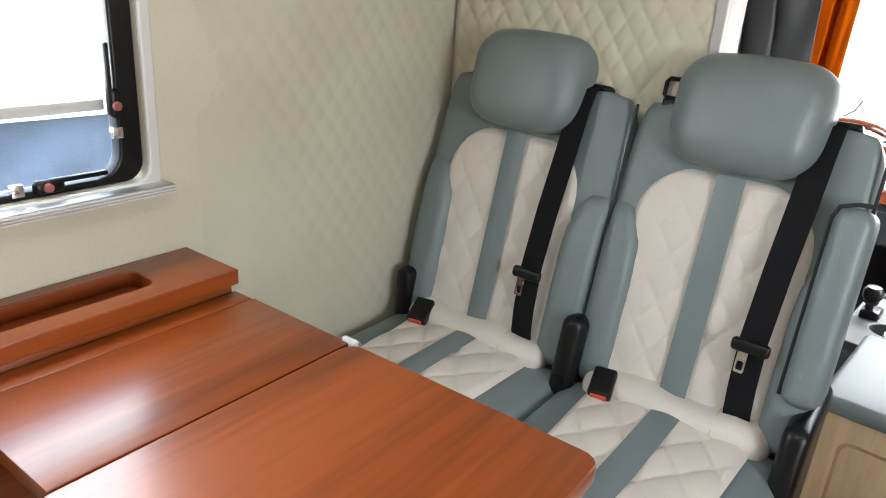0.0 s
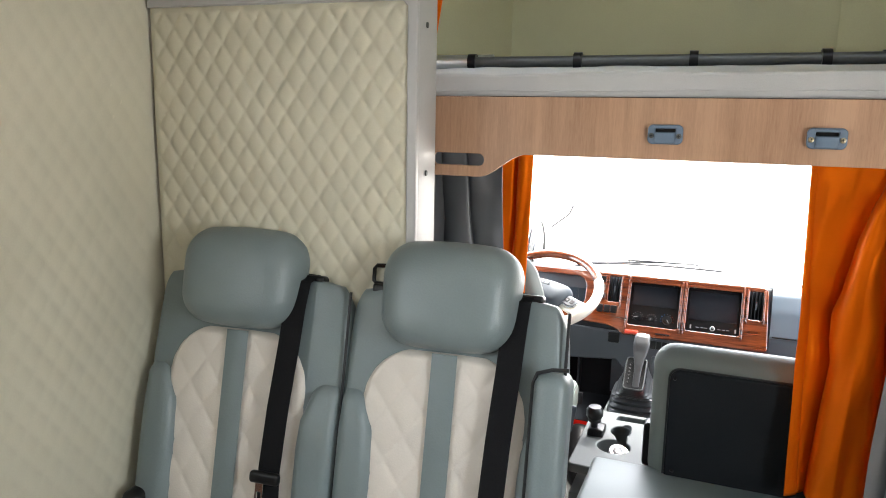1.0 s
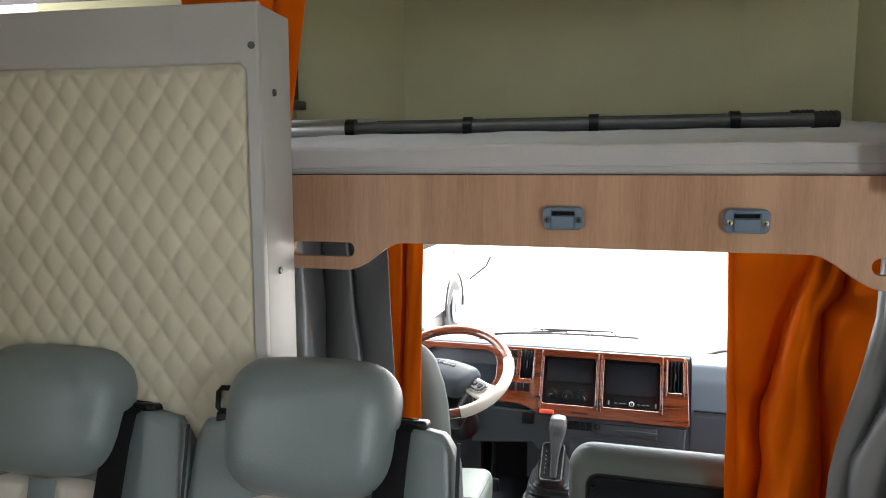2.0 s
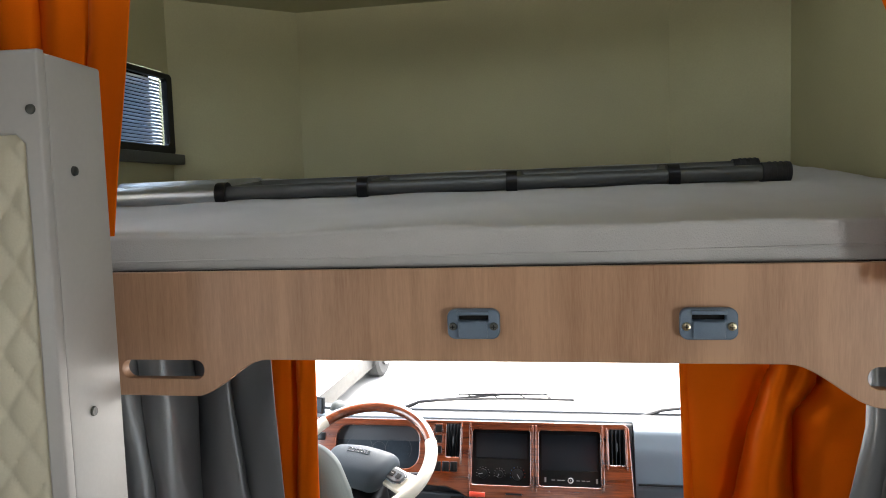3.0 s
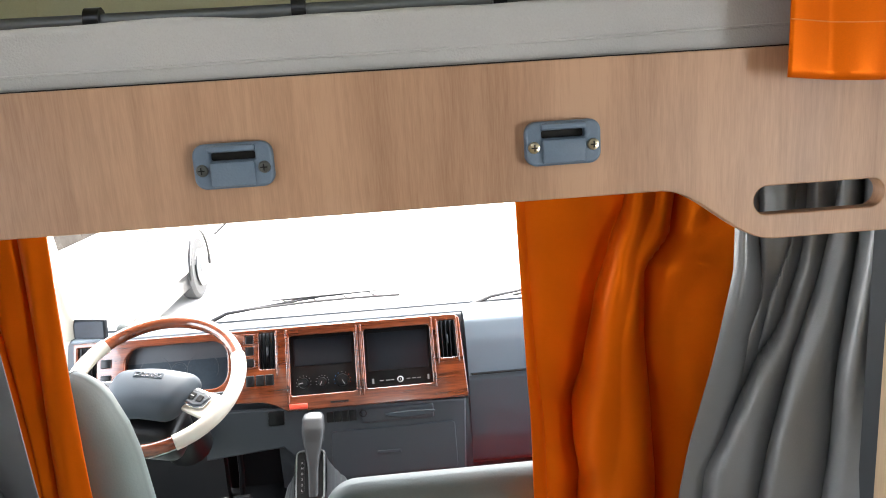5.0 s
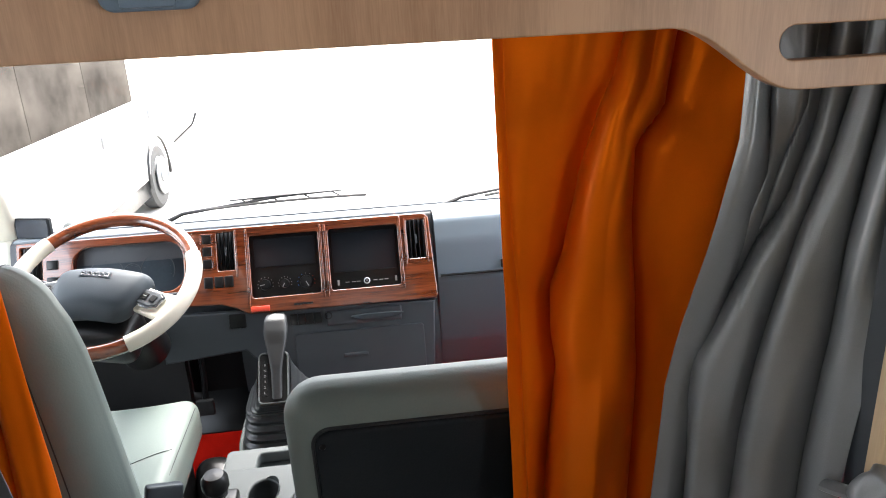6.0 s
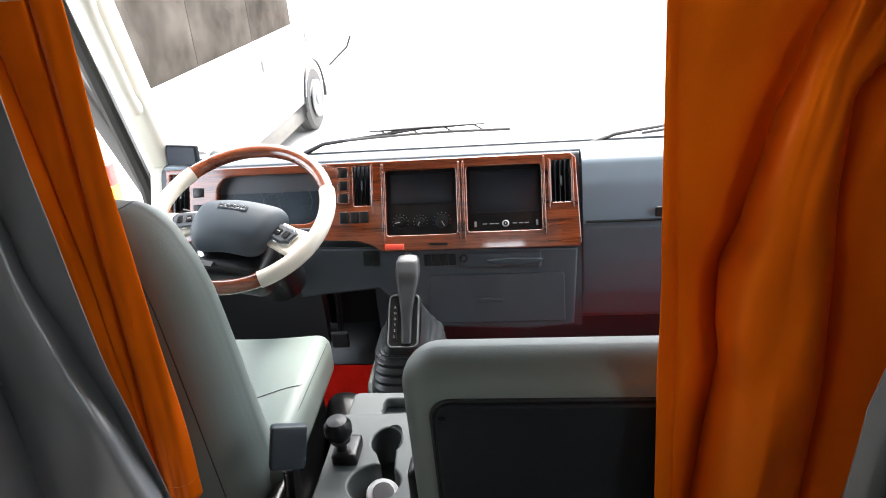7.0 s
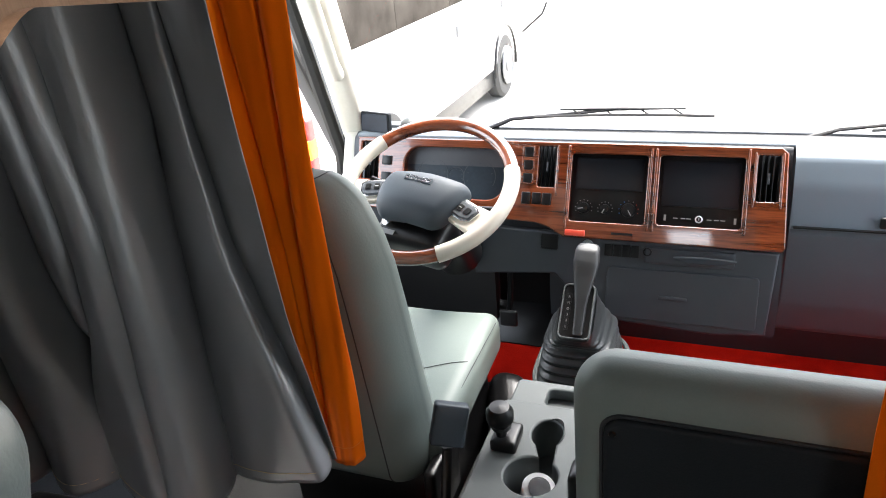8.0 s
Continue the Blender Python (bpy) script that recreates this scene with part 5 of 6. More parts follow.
def steering_wheel():
    t = thing("steering_wheel", "steering wheel in walnut veneer and cream leather", "steering wheel", WC)

    def arc_tube(a0, a1, r, n):
        return tube([(WR * math.cos(radians(a0 + (a1 - a0) * i / n)) * 1.0, WR * math.sin(radians(a0 + (a1 - a0) * i / n)), 0) for i in range(n + 1)], r, 14)

    for a0, a1, mt, lb, r, nm in ((30, 150, WALNUT, "walnut veneer rim section", 0.0185, "rim_wood"), (234, 306, WALNUT, "walnut veneer rim section", 0.0185, "rim_wood"), (-54, 30, CREAM_GRIP, "cream leather rim grip", 0.0205, "rim_grip"), (150, 234, CREAM_GRIP, "cream leather rim grip", 0.0205, "rim_grip")):
        part(nm, moved(arc_tube(a0, a1, r, 28), WHEEL), mt, t, lb)

    def hub(x, y, z):
        f = 1.0 - 0.22 * max(0, -(y + 0.02) / 0.085) ** 1.5
        x = x * f
        return (x + 0.10 * (y + 0.03) * (x > 0), y - 0.10 * max(0.0, -x), z + 0.02 * (1 - (x / 0.13) ** 2 - ((y + 0.036) / 0.095) ** 2))

    part("hub_cover", moved(pad(0.004, -0.038, -0.012, 0.236, 0.148, 0.072, 0.040, 6, 8, hub), WHEEL), HUB_PLASTIC, t, "blue-grey hub cover")
    part("badge", plate([round_rect(-0.040, 0.040, -0.009, 0.009, 0.002)], 0.002, WHEEL @ Matrix.Translation((0.0, -0.012, 0.0432)), 0.0005), HUB_PLASTIC, t, "plain badge plate")
    for k in range(5):
        part("badge_bar", plate([round_rect(-0.0055, 0.0055, -0.006, 0.006, 0.001), round_rect(-0.003, 0.003, -0.003, 0.003, 0.0005)], 0.002, WHEEL @ Matrix.Translation((-0.030 + 0.015 * k, -0.012, 0.0447)), 0.0004), CHROME, t, "silver badge bar")
    for s in (-1, 1):
        arm = WHEEL @ Matrix.Translation((s * 0.085, -0.030, 0)) @ pose(0, 0, 0, 0, 0, -s * 17) @ Matrix.Translation((-s * 0.085, 0.030, 0))
        sp = part("spoke", plate([[(s * 0.080, 0.012), (s * 0.150, 0.010), (s * 0.212, 0.018), (s * 0.218, -0.066), (s * 0.165, -0.066), (s * 0.080, -0.060)]], 0.016, arm @ Matrix.Translation((0, -0.004, -0.012)), 0.005), CREAM_GRIP, t, "cream lower spoke")
        part("key_frame", plate([[(s * 0.100, 0.004), (s * 0.163, 0.006), (s * 0.176, -0.006), (s * 0.172, -0.040), (s * 0.150, -0.050), (s * 0.100, -0.048)]], 0.006, arm @ Matrix.Translation((0, -0.006, -0.001)), 0.002), CHROME, sp, "silver key surround")
        part("spoke_keys", plate([[(s * 0.106, -0.001), (s * 0.158, 0.001), (s * 0.170, -0.009), (s * 0.166, -0.036), (s * 0.148, -0.045), (s * 0.106, -0.043)]], 0.010, arm @ Matrix.Translation((0, -0.006, 0.0)), 0.003), DASH_GREY, sp, "dark spoke keys")
        for kx in (0.126, 0.150):
            part("key", plate([round_rect(-0.008, 0.008, -0.010, 0.010, 0.003)], 0.003, arm @ Matrix.Translation((s * kx, -0.027, 0.006)), 0.0008), BLACK_PLASTIC, sp)
        part("key_mark", plate([round_rect(-0.005, 0.005, -0.0012, 0.0012, 0.0005)], 0.001, arm @ Matrix.Translation((s * 0.126, -0.027, 0.0079)), 0.0002), WHITE_MARK, sp)
    part("column", tube([WHEEL @ Vector((0, 0, -0.03)), WHEEL @ Vector((0, 0.01, -0.12)), WHEEL @ Vector((0, 0.03, -0.34))], [0.05, 0.062, 0.07], 18), BLACK_PLASTIC, t, "black steering column shroud")
    part("column_cover", moved(pad(-0.01, -0.075, -0.115, 0.20, 0.13, 0.13, 0.035, 4, 4), WHEEL), BLACK_PLASTIC, t, "black column cover")
    part("ignition_lock", moved(lathe([(0.0, 0), (0.016, 0), (0.016, 0.02), (0.010, 0.022), (0, 0.022)], (-0.070, -0.098, -0.056), (-0.1, -0.2, 1), 16), WHEEL), CHROME, t, "chrome ignition lock")
    for s in (-1, 1):
        part("stalk", tube([WHEEL @ Vector((s * 0.05, 0.0, -0.07)), WHEEL @ Vector((s * 0.13, 0.012, -0.06)), WHEEL @ Vector((s * 0.20, 0.02, -0.055))], [0.007, 0.008, 0.011], 10), BLACK_PLASTIC, t, "black column stalk")
    part("notice_label", moved(box(-0.085, -0.040, -0.136, -0.122, -0.050, -0.048), WHEEL), WHITE_MARK, t, "small white sticker")
    return t


steering_wheel()


def driver_seat():
    t = thing("driver_seat", "sage grey leather driver's seat facing the dashboard", "seat", (-0.78, 0.9, -0.05))
    cx = -0.785

    def back(x, y, z):
        k = (z - 0.28) / 0.78
        y2 = 0.80 - 0.145 * k + (y - 0.80) * (1.12 - 0.5 * k)
        w = (1 - 0.16 * max(0, k - 0.45) ** 2 - 3.0 * max(0, k - 0.70) ** 2) * (1 - 0.16 * max(0, (0.81 - y) / 0.0875))
        return (cx + (x - cx) * w, y2 + 0.015 * (1 - ((x - cx) / 0.22) ** 2) * (1 if y > 0.8 else 0), z - 0.01 * ((x - cx) / 0.2) ** 2 * k)

    b = part("backrest", pad(cx - 0.004, 0.80, 0.630, 0.43, 0.155, 0.80, 0.055, 6, 10, back), LEATHER_CAB, t)

    dims = (cx - 0.004, 0.80, 0.630, 0.43, 0.155, 0.80)
    part("rear_seam", tube(pad_seam(dims, 0.055, 6, 10, [(16, 0, l) for l in range(1, 20)], back), 0.0016, 6), DARK_THREAD, b)
    part("shoulder_seam", tube(pad_seam(dims, 0.055, 6, 10, [(i, 0, 19) for i in range(4, 17)] + [(16, j, 22) for j in range(3, 20)], back), 0.0012, 6), DARK_THREAD, b)

    def dish(x, y, z):
        return (x, y, z + 0.05 * (y - 0.9) + (0.012 * ((x - cx) / 0.22) ** 2 if z > 0.32 else 0))

    c = part("cushion", pad(cx, 1.04, 0.30, 0.47, 0.52, 0.13, 0.045, 5, 9, dish), LEATHER_CAB, t)
    part("seam", tube([dish(cx + 0.232 - 0.001 * i, 1.24 - 0.035 * i, 0.352 - 0.0005 * i) for i in range(10)], 0.0011, 6), DARK_THREAD, c)
    part("seam", tube([dish(cx + 0.215 - 0.20 * i / 10, 1.045 - 0.10 * (i / 10) ** 1.4, 0.3645 + 0.002 * min(i, 2) / 2) for i in range(11)], 0.0010, 6), DARK_THREAD, c)
    part("base", box(cx - 0.2, cx + 0.2, 0.80, 1.24, -0.05, 0.235, 0.012), BLACK_PLASTIC, t, "black seat base")
    part("side_cover", pad(cx + 0.222, 0.80, 0.22, 0.03, 0.16, 0.16, 0.012, 3, 3), BLACK_PLASTIC, t)
    stalk = part("buckle_stalk", tube([(-0.508, 0.66, 0.12), (-0.512, 0.69, 0.26), (-0.505, 0.715, 0.40)], 0.012, 10), BLACK_PLASTIC, t, "black buckle stalk")
    part("buckle", moved(pad(0, 0, 0, 0.074, 0.035, 0.092, 0.007, 3, 3), Matrix.Translation((-0.500, 0.725, 0.455)) @ pose(0, 0, 0, -18, 14, 22)), HUB_PLASTIC, t, "blue-grey belt buckle")
    t.location.y -= 0.018
    t.location.x += 0.010
    return t


driver_seat()


def passenger_seat():
    t = thing("passenger_bench", "sage grey leather passenger seat seen from behind, dark back panel", "seat", (0.12, 0.5, -0.05))

    def lean(x, y, z):
        k = (z - 0.42) / 0.46
        return (x, y - 0.035 * k, z)

    part("backrest", pad(0.136, 0.52, 0.620, 0.633, 0.13, 0.445, 0.064, 8, 10, lean), LEATHER_CAB, t)
    slope = Matrix(((1, 0, 0, 0), (0, 1, -0.035 / 0.46, 0.42 * 0.035 / 0.46), (0, 0, 1, 0), (0, 0, 0, 1)))
    part("back_panel", plate([round_rect(-0.128, 0.412, 0.40, 0.785, 0.030, 6)], 0.022, slope @ Matrix.Translation((0, 0.457, 0)) @ XZ, 0.006), BLACK_PANEL, t, "charcoal back panel")
    part("panel_seam", plate([round_rect(-0.134, 0.418, 0.394, 0.791, 0.034, 6), round_rect(-0.129, 0.413, 0.399, 0.786, 0.031, 6)], 0.006, slope @ Matrix.Translation((0, 0.455, 0)) @ XZ, 0.001), DARK_THREAD, t, "dark panel edge")
    for x, z in ((-0.115, 0.76), (-0.105, 0.47), (0.38, 0.76)):
        part("rivet", lathe([(0.0, 0), (0.006, 0), (0.004, 0.003), (0, 0.003)], lean(x, 0.446, z), (0, -1, 0), 10), BLACK_PLASTIC, t)
    part("cushion", pad(0.14, 0.86, 0.33, 0.62, 0.52, 0.15, 0.05, 4, 8), LEATHER_CAB, t)
    part("base", box(-0.14, 0.42, 0.62, 1.08, -0.05, 0.26, 0.01), BLACK_PLASTIC, t, "black seat base")
    part("hinge", pad(-0.185, 0.545, 0.50, 0.03, 0.06, 0.14, 0.012, 3, 3), BLACK_PLASTIC, t, "black side hinge")
    t.location.y -= 0.018
    return t


passenger_seat()


def console():
    t = thing("centre_console", "grey plastic centre console with cup holders", "console", (-0.31, 0.75, -0.05))
    zc = 0.40
    outer = round_rect(-0.425, -0.185, 0.50, 0.905, 0.018)
    # rear cup and front scallop joined by a channel, one keyhole opening
    rear = [(-0.306 + 0.054 * math.cos(radians(85 + 325 * k / 26)), 0.680 + 0.054 * math.sin(radians(85 + 325 * k / 26))) for k in range(27)]
    front = [(-0.301 + 0.033 * math.cos(radians(-40 + 280 * k / 20)), 0.810 + 0.044 * math.sin(radians(-40 + 280 * k / 20))) for k in range(21)]
    well = rear + front
    part("top", plate([outer, well], 0.03, Matrix.Translation((0, 0, zc - 0.015)), 0.005), CONSOLE_GREY, t)
    part("body", box(-0.418, -0.19, 0.507, 0.898, -0.05, 0.30, 0.01), CONSOLE_GREY, t)

    def well_wall(s, q):
        x, y = well[int(s * len(well) + 0.5) % len(well)]
        return (x, y, zc - 0.004 - 0.098 * q)

    part("cup_holder", sheet(well_wall, len(well), 1, close_u=True), CONSOLE_GREY, t, "grey keyhole-shaped cup well")
    part("cup_wall", sheet(lambda s, q: (-0.301 + 0.036 * math.cos(radians(-40 + 130 * s)), 0.810 + 0.047 * math.sin(radians(-40 + 130 * s)), zc - 0.006 + 0.020 * q * math.sin(math.pi * (0.1 + 0.8 * s))), 20, 4), CONSOLE_GREY, t, "raised curved cup wall")
    part("front_shelf", plate([round_rect(-0.415, -0.16, 0.91, 1.01, 0.014), round_rect(-0.335, -0.175, 0.925, 0.985, 0.014)], 0.03, Matrix.Translation((0, 0, 0.368)), 0.005), CONSOLE_GREY, t, "grey front tray")
    part("tray_floor", box(-0.34, -0.17, 0.92, 0.99, 0.34, 0.352), CONSOLE_GREY, t)
    part("shelf_body", box(-0.41, -0.17, 0.91, 1.0, -0.05, 0.34, 0.004), CONSOLE_GREY, t)
    lever = part("brake_lever", lathe([(0.0, 0), (0.014, 0), (0.012, 0.02), (0.012, 0.04), (0.022, 0.050), (0.029, 0.062), (0.029, 0.082), (0.021, 0.094), (0.0, 0.097)], (-0.386, 0.756, zc + 0.006), (0.0, -0.05, 1), 18), BLACK_PLASTIC, t, "black brake lever")
    part("lever_base", pad(-0.378, 0.766, zc + 0.010, 0.056, 0.075, 0.03, 0.008, 3, 3), BLACK_PLASTIC, t, "black lever base")
    part("lever_collar", lathe([(0.0, 0), (0.021, 0), (0.023, 0.008), (0.021, 0.018), (0.0, 0.018)], (-0.386, 0.756, zc + 0.044), (0, 0, 1), 18), BLACK_RUBBER, lever)
    t.location.y -= 0.018
    return t


console()


def tumbler():
    t = thing("ashtray_cup", "small polished metal cup in the cup holder", "cup", (-0.305, 0.680, 0.305))
    q = Matrix.Translation((-0.302, 0.680, 0.316)) @ pose(0, 0, 0, 18, 14, 0)
    part("body", moved(lathe([(0.0, 0), (0.030, 0), (0.033, 0.06), (0.034, 0.085), (0.031, 0.088), (0.0, 0.088)], (0, 0, 0), (0, 0, 1), 24), q), STEEL, t)
    part("lid", moved(lathe([(0.0, 0), (0.024, 0), (0.022, 0.004), (0.010, 0.005), (0, 0.003)], (0, 0, 0.088), (0, 0, 1), 20), q), CHROME, t, "chrome lid")
    t.location.y -= 0.018
    return t


tumbler()


def gear_selector():
    t = thing("gear_selector", "automatic gear selector on a black rubber bellows", "gear lever", (-0.305, 1.2, -0.05))
    gx = -0.305
    m = Matrix.Translation((gx, 1.178, 0.474)) @ pose(0, 0, 0, 42)

    def bellows(s, q):
        a = 2 * math.pi * s
        r = 1.0 + 0.30 * q ** 0.8 + 0.045 * math.cos(q * 10 * math.pi)
        cx, sx = math.cos(a), math.sin(a)
        n = 0.5
        return (gx + 0.082 * r * math.copysign(abs(cx) ** n, cx), 1.232 + 0.088 * r * math.copysign(abs(sx) ** n, sx), 0.402 - 0.125 * q)

    part("bellows", sheet(bellows, 56, 70, close_u=True), GEAR_BLACK, t, "dark ribbed rubber bellows")
    part("base", pad(gx, 1.232, 0.115, 0.230, 0.25, 0.335, 0.03, 4, 4), DASH_GREY, t, "dark grey base")

    lip = [(gx + 0.116 * math.copysign(abs(math.cos(a)) ** 0.5, math.cos(a)), 1.236 + 0.122 * math.copysign(abs(math.sin(a)) ** 0.5, math.sin(a)), 0.288 + 0.022 * math.sin(a)) for a in (2 * math.pi * k / 48 for k in range(49))]
    part("base_lip", tube(lip, 0.007, 8), CONSOLE_GREY, t, "grey lip round the bellows")

    def skirt(s, q):
        # rounded rectangle that flares from the gate plate down to the bellows
        a = 2 * math.pi * s
        cx, sx = math.cos(a), math.sin(a)
        n = 0.42
        top = m @ Vector((0.045 * math.copysign(abs(cx) ** n, cx), 0.004 + 0.077 * math.copysign(abs(sx) ** n, sx), 0.012))
        low = Vector((gx + 0.089 * math.copysign(abs(cx) ** n, cx), 1.232 + 0.096 * math.copysign(abs(sx) ** n, sx), 0.396))
        k = q ** 1.7
        p = top.lerp(low, q)
        p.x = top.x + (low.x - top.x) * k
        rib = 0.0035 * max(0.0, q - 0.30) * math.sin(q * 9 * math.pi)
        return (p.x + rib * cx, p.y + rib * sx, p.z)

    part("gate_skirt", sheet(skirt, 64, 20, close_u=True), GEAR_BLACK, t, "dark flared housing")
    part("gate_frame", plate([round_rect(-0.042, 0.042, -0.072, 0.080, 0.016)], 0.030, m @ Matrix.Translation((0, 0, 0.006)), 0.008), GEAR_BLACK, t, "dark grey gate housing")
    part("gate_bead", plate([round_rect(-0.040, 0.040, -0.068, 0.076, 0.014), round_rect(-0.036, 0.036, -0.064, 0.072, 0.011)], 0.004, m @ Matrix.Translation((0, 0, 0.0225)), 0.001), CONSOLE_GREY, t, "pale grey gate bead")
    part("gate_face", plate([round_rect(-0.036, 0.036, -0.064, 0.072, 0.011)], 0.003, m @ Matrix.Translation((0, 0, 0.0205)), 0.0005), BLACK_PLASTIC, t)
    part("slot", plate([round_rect(-0.006, 0.010, -0.045, 0.05, 0.004)], 0.003, m @ Matrix.Translation((0.006, 0, 0.0215)), 0.0005), BLACK_RUBBER, t)
    strip_ = part("letter_strip", plate([round_rect(-0.028, -0.016, -0.045, 0.05, 0.002)], 0.002, m @ Matrix.Translation((0, 0, 0.0225)), 0.0004), BLACK_PLASTIC, t)
    for k, ch in enumerate("RND32L"):
        part("letter", text_mesh(ch, 0.009, m @ Matrix.Translation((-0.022, 0.040 - 0.0155 * k, 0.0238))), WHITE_MARK, strip_, "white gear letter")

    def paddle(s, q):
        # a slim shank that widens into a flat-topped paddle
        a = 2 * math.pi * s
        cx, sx = math.cos(a), math.sin(a)
        y = along([(0.0, 1.126), (0.35, 1.186), (0.6, 1.228), (1.0, 1.279)], q)
        z = along([(0.0, 0.456), (0.35, 0.528), (0.6, 0.570), (1.0, 0.630)], q)
        w = along([(0.0, 0.0125), (0.22, 0.014), (0.40, 0.019), (0.60, 0.029), (0.76, 0.0325), (0.90, 0.0305), (0.965, 0.024), (1.0, 0.0)], q)
        d = along([(0.0, 0.011), (0.30, 0.013), (0.60, 0.020), (0.80, 0.023), (0.93, 0.020), (1.0, 0.0)], q)
        n = 0.62
        return (gx + 0.010 + w * math.copysign(abs(cx) ** n, cx), y + d * math.copysign(abs(sx) ** n, sx), z)

    part("knob", sheet(paddle, 40, 48, close_u=True), KNOB_GREY, t, "dark grey paddle gear knob")
    t.location.y -= 0.018
    return t


gear_selector()


def pedals():
    t = thing("pedals", "black rubber pedals above the red carpet", "pedal", (-0.55, 1.55, -0.05))
    for x in (-0.608,):
        part("pedal", moved(pad(x, 1.56, 0.187, 0.06, 0.016, 0.06, 0.008, 3, 3), FREE), BLACK_RUBBER, t)
        part("arm", tube([(x, 1.565, 0.187), (x, 1.60, 0.28), (x, 1.61, 0.50)], 0.010, 8), BLACK_PLASTIC, t)
    return t


pedals()


def navigator():
    t = thing("navigation_display", "small black display on the dashboard top", "display", (-1.026, 1.63, 0.80))
    m = Matrix.Translation((-1.026, 1.62, 0.834)) @ pose(0, 0, 0, 84, 0, -14)
    part("case", plate([round_rect(-0.058, 0.058, -0.033, 0.033, 0.006)], 0.016, m, 0.003), BLACK_PANEL, t)
    part("screen", plate([round_rect(-0.052, 0.052, -0.027, 0.027, 0.003)], 0.002, m @ Matrix.Translation((0, 0, 0.0085)), 0.0004), NAV_SCREEN, t, "dark blue screen")
    part("foot", pad(-1.026, 1.635, 0.803, 0.06, 0.05, 0.012, 0.005, 2, 2), BLACK_PLASTIC, t)
    part("cable", tube([(-1.076, 1.63, 0.86), (-1.088, 1.64, 0.885), (-1.092, 1.66, 0.87), (-1.094, 1.69, 0.80)], 0.0015, 6), BLACK_PLASTIC, t)
    t.location.y -= 0.018
    return t


navigator()


def dash_dome():
    t = thing("dash_sensor", "small grey rounded sensor on the dashboard top", "sensor", (-0.937, 1.66, 0.79))
    part("dome", lathe([(0.0, 0), (0.034, 0), (0.033, 0.012), (0.026, 0.028), (0.012, 0.038), (0.0, 0.040)], (-0.937, 1.66, 0.795), (0, 0, 1), 20), CONSOLE_GREY, t)
    part("foot", lathe([(0.0, 0), (0.037, 0), (0.037, 0.006), (0.0, 0.006)], (-0.937, 1.66, 0.790), (0, 0, 1), 20), BLACK_PLASTIC, t)
    return t


dash_dome()


def rear_mirror():
    t = thing("rear_view_mirror", "dark-framed interior rear view mirror", "mirror", (-0.13, 1.48, 1.35))
    m = Matrix.Translation((-0.13, 1.46, 1.362)) @ pose(0, 0, 0, 84, 0, 4)
    part("shell", plate([round_rect(-0.122, 0.122, -0.038, 0.038, 0.018)], 0.022, m, 0.006), BLACK_PLASTIC, t)
    part("glass", plate([round_rect(-0.116, 0.116, -0.032, 0.032, 0.014)], 0.002, m @ Matrix.Translation((0, 0, 0.0115)), 0.0004), MIRROR, t, "mirror glass")
    part("stem", tube([(-0.13, 1.47, 1.37), (-0.13, 1.48, 1.45)], 0.010, 8), BLACK_PLASTIC, t)
    return t


rear_mirror()


def wiper(x0, x1, z0, z1, y, px, pz, label):
    t = thing("wiper", label, "wiper", (px, y, pz), group="windshield wipers")
    part("blade", tube([(x0 + (x1 - x0) * i / 6, y + 0.006, z0 + (z1 - z0) * i / 6 + 0.006 * math.sin(math.pi * i / 6)) for i in range(7)], 0.005, 6, flat=0.6), BLACK_RUBBER, t, "black rubber blade")
    f = lambda k: (x0 + (x1 - x0) * k, y + 0.016, z0 + (z1 - z0) * k + 0.022)
    part("bridge", tube([f(0.15), f(0.35), f(0.5), f(0.65), f(0.85)], [0.003, 0.005, 0.007, 0.005, 0.003], 6), BLACK_PLASTIC, t)
    for k in (0.22, 0.4, 0.6, 0.78):
        a = Vector(f(k))
        part("claw", tube([a, a + Vector((0.03, -0.006, -0.016))], 0.003, 6), BLACK_PLASTIC, t)
    part("arm", tube([(px, y + 0.02, pz), ((px + x0) / 2 + 0.02, y + 0.022, (pz + z0) / 2 + 0.02), f(0.5)], [0.010, 0.007, 0.005], 8), BLACK_PLASTIC, t, "black wiper arm")
    return t


wiper(-0.575, -0.02, 0.785, 0.796, 1.85, -0.78, 0.72, "black wiper lying along the windshield foot")
wiper(0.40, 0.90, 0.760, 0.80, 1.85, 0.20, 0.715, "black wiper lying along the windshield foot")

# ---- outside ----
GROUND = -1.08
structure("ground", box(-400, 400, -300, 600, GROUND - 0.5, GROUND), CONCRETE, "pale concrete yard")


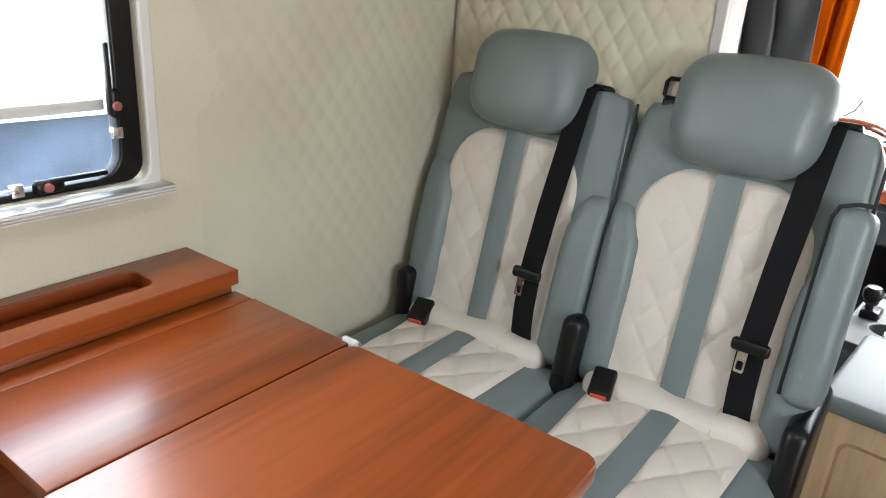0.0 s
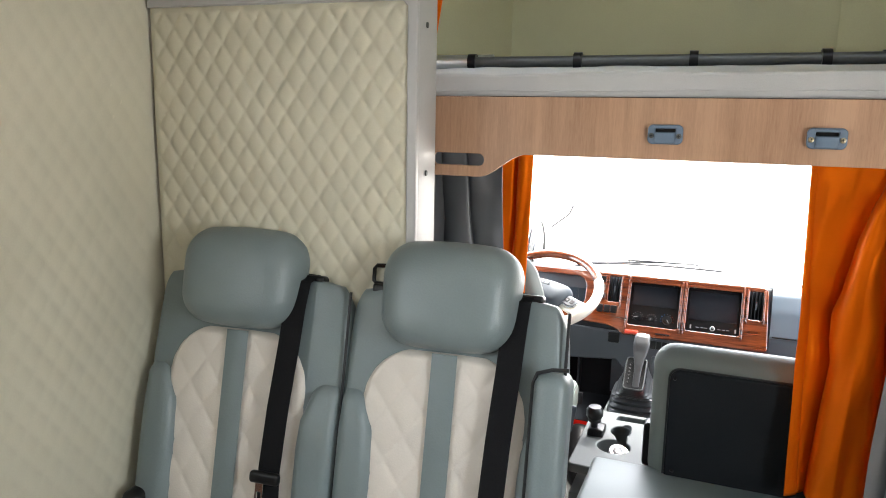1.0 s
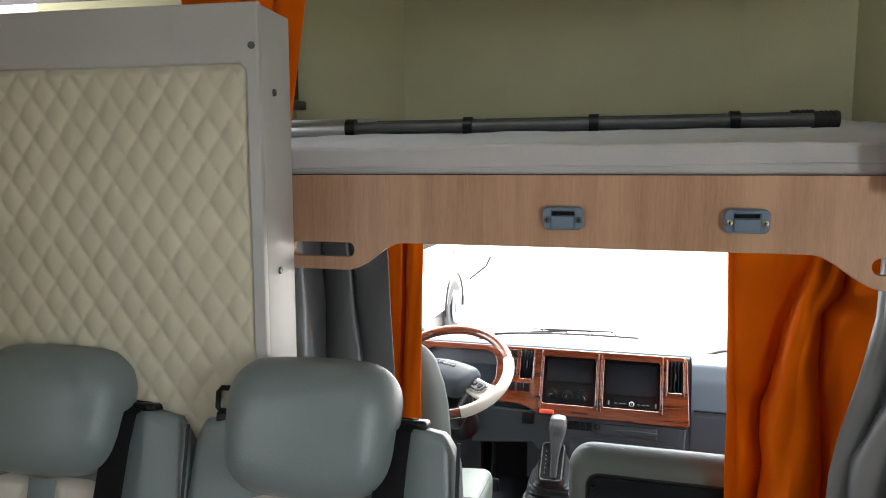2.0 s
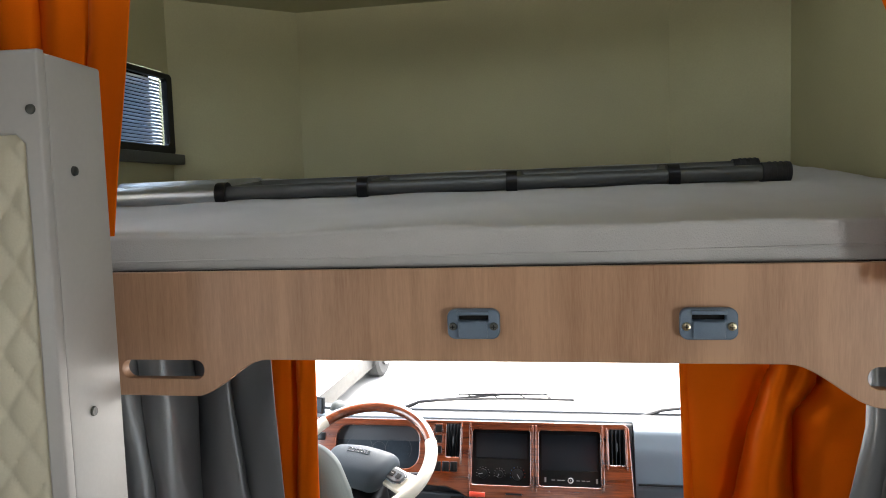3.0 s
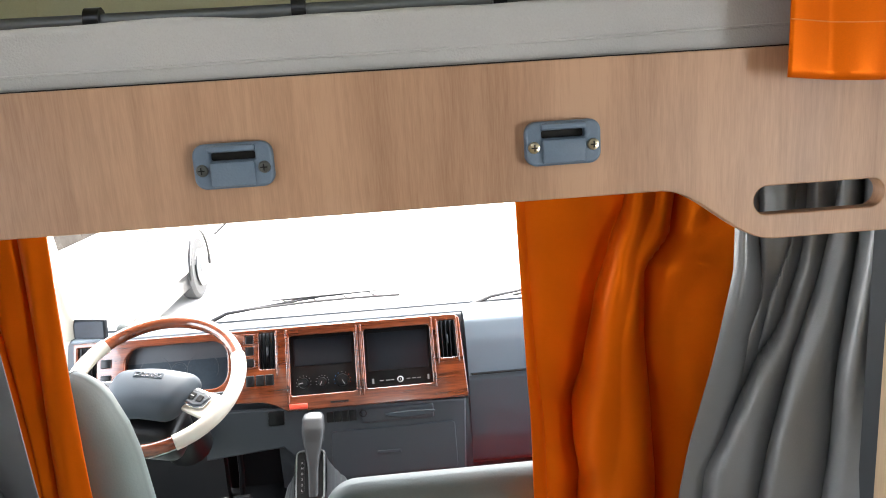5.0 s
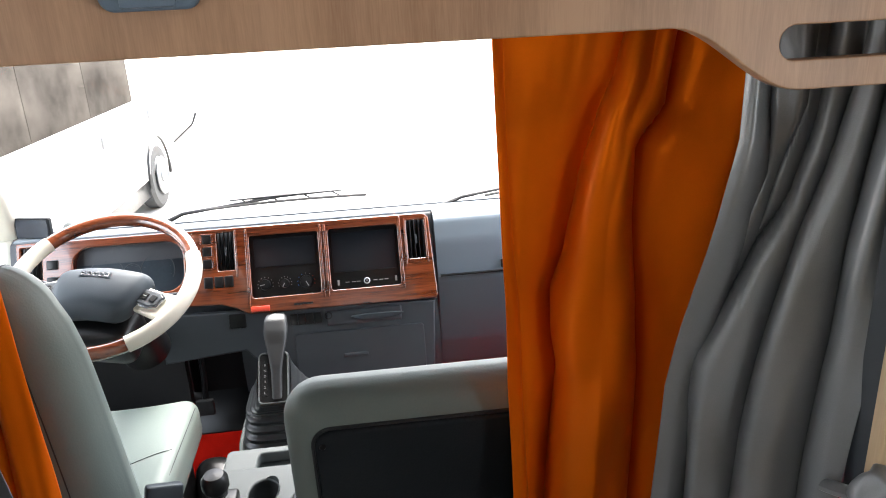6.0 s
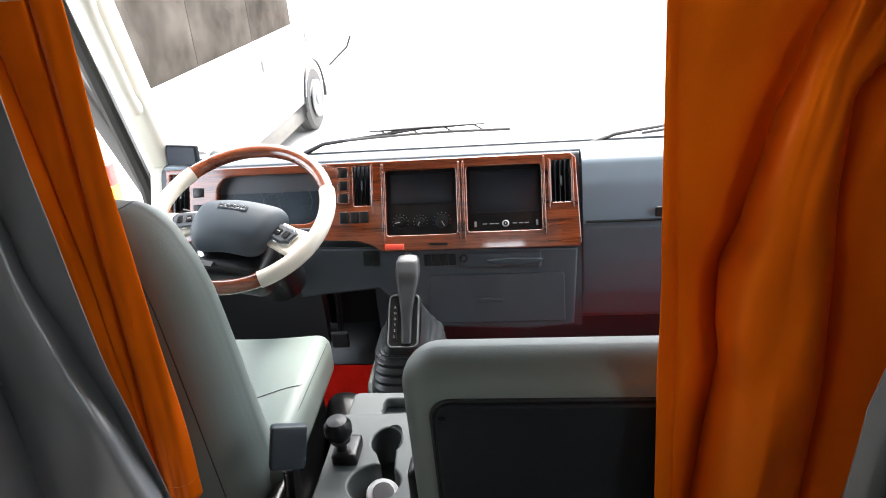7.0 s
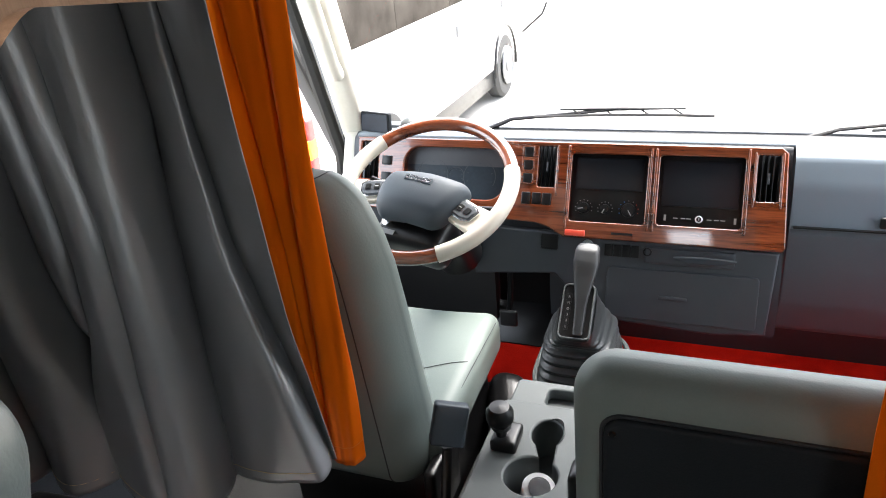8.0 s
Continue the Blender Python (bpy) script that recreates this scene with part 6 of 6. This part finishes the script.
def minibus():
    t = thing("minibus", "white minibus parked ahead beside the cab", "bus", (-3.9, 7.2, GROUND))
    x0, y0, y1 = -2.85, 4.0, 10.5
    part("body", pad(x0 - 1.0, (y0 + y1) / 2, 0.55, 2.0, y1 - y0, 2.4, 0.12, 4, 6), WHITE_PAINT, t, "white painted body")
    part("skirt", box(x0 - 1.95, x0 - 0.05, y0 + 0.1, y1 - 0.1, -0.85, -0.62, 0.02), BLACK_PLASTIC, t)
    part("window_band", box(x0 - 0.04, x0 + 0.013, 4.34, 8.73, 0.44, 1.36, 0.006), BUS_GLASS, t, "dark window band, mottled brown for its reflections")
    for k in range(3):
        a = y0 + 0.36 + 1.45 * k
        part("window", box(x0 - 0.03, x0 + 0.018, a, a + 1.435, 0.46, 1.34, 0.004), BUS_GLASS, t, "dark window, mottled brown for its reflections")
    for y in (5.4, 9.37):
        w = part("wheel", lathe([(0.0, -0.11), (0.40, -0.11), (0.44, -0.07), (0.44, 0.07), (0.40, 0.11), (0.27, 0.11), (0.25, 0.09), (0, 0.09)], (x0 - 0.10, y, GROUND + 0.44), (1, 0, 0), 32), TYRE, t, "black tyre")
        part("rim", lathe([(0.0, 0), (0.26, 0.0), (0.25, 0.02), (0.20, -0.03), (0.10, -0.03), (0.09, 0.02), (0, 0.03)], (x0 + 0.036, y, GROUND + 0.44), (1, 0, 0), 28), RIM, w, "silver rim")
        if y > 6:
            part("wheel_arch", tube([(x0 + 0.01, y + 0.52 * math.cos(radians(a)), GROUND + 0.46 + 0.52 * math.sin(radians(a))) for a in range(-10, 191, 10)], 0.02, 8), BLACK_PLASTIC, t, "dark wheel arch")
    for y, z in ((7.49, 0.145), (9.31, 0.21)):
        part("side_lamp", pad(x0 + 0.01, y, z, 0.03, 0.10, 0.13, 0.012, 3, 2), RIM, t, "grey side marker")
    lamp = part("tail_lamp", pad(x0 - 0.03, y0 - 0.0, -0.13, 0.20, 0.12, 0.52, 0.03, 3, 3), LAMP_RED, t, "red tail lamp")
    part("amber_lens", pad(x0 - 0.03, y0 - 0.005, -0.10, 0.204, 0.125, 0.16, 0.02, 3, 2), LAMP_AMBER, lamp, "amber lens")
    part("antenna", tube([(x0 + 0.02, y1 - 0.2, -0.35), (x0 + 0.25, y1 + 0.1, -0.15), (x0 + 0.30, y1 + 0.2, 0.0)], 0.02, 6), BLACK_PLASTIC, t)
    return t


minibus()


def box_truck():
    t = thing("parked_truck", "white and blue-grey truck parked beside the window", "truck", (-5.2, -1.6, GROUND))
    part("load_box", box(-6.4, -4.0, -5.0, 2.0, 0.55, 2.6, 0.03), WHITE_PAINT, t, "white load box")
    part("side_rail", box(-4.05, -3.96, -5.0, 2.0, 0.50, 0.58, 0.01), WHITE_PAINT, t)
    part("skirt", box(-6.3, -4.02, -4.9, 1.9, -0.75, 0.50, 0.02), BLUE_PAINT, t, "blue-grey lower side")
    for y in (-3.6, 0.8):
        part("wheel", lathe([(0.0, -0.12), (0.44, -0.12), (0.48, -0.07), (0.48, 0.07), (0.44, 0.12), (0.25, 0.12), (0, 0.08)], (-4.1, y, GROUND + 0.48), (1, 0, 0), 28), TYRE, t, "black tyre")
    return t


box_truck()
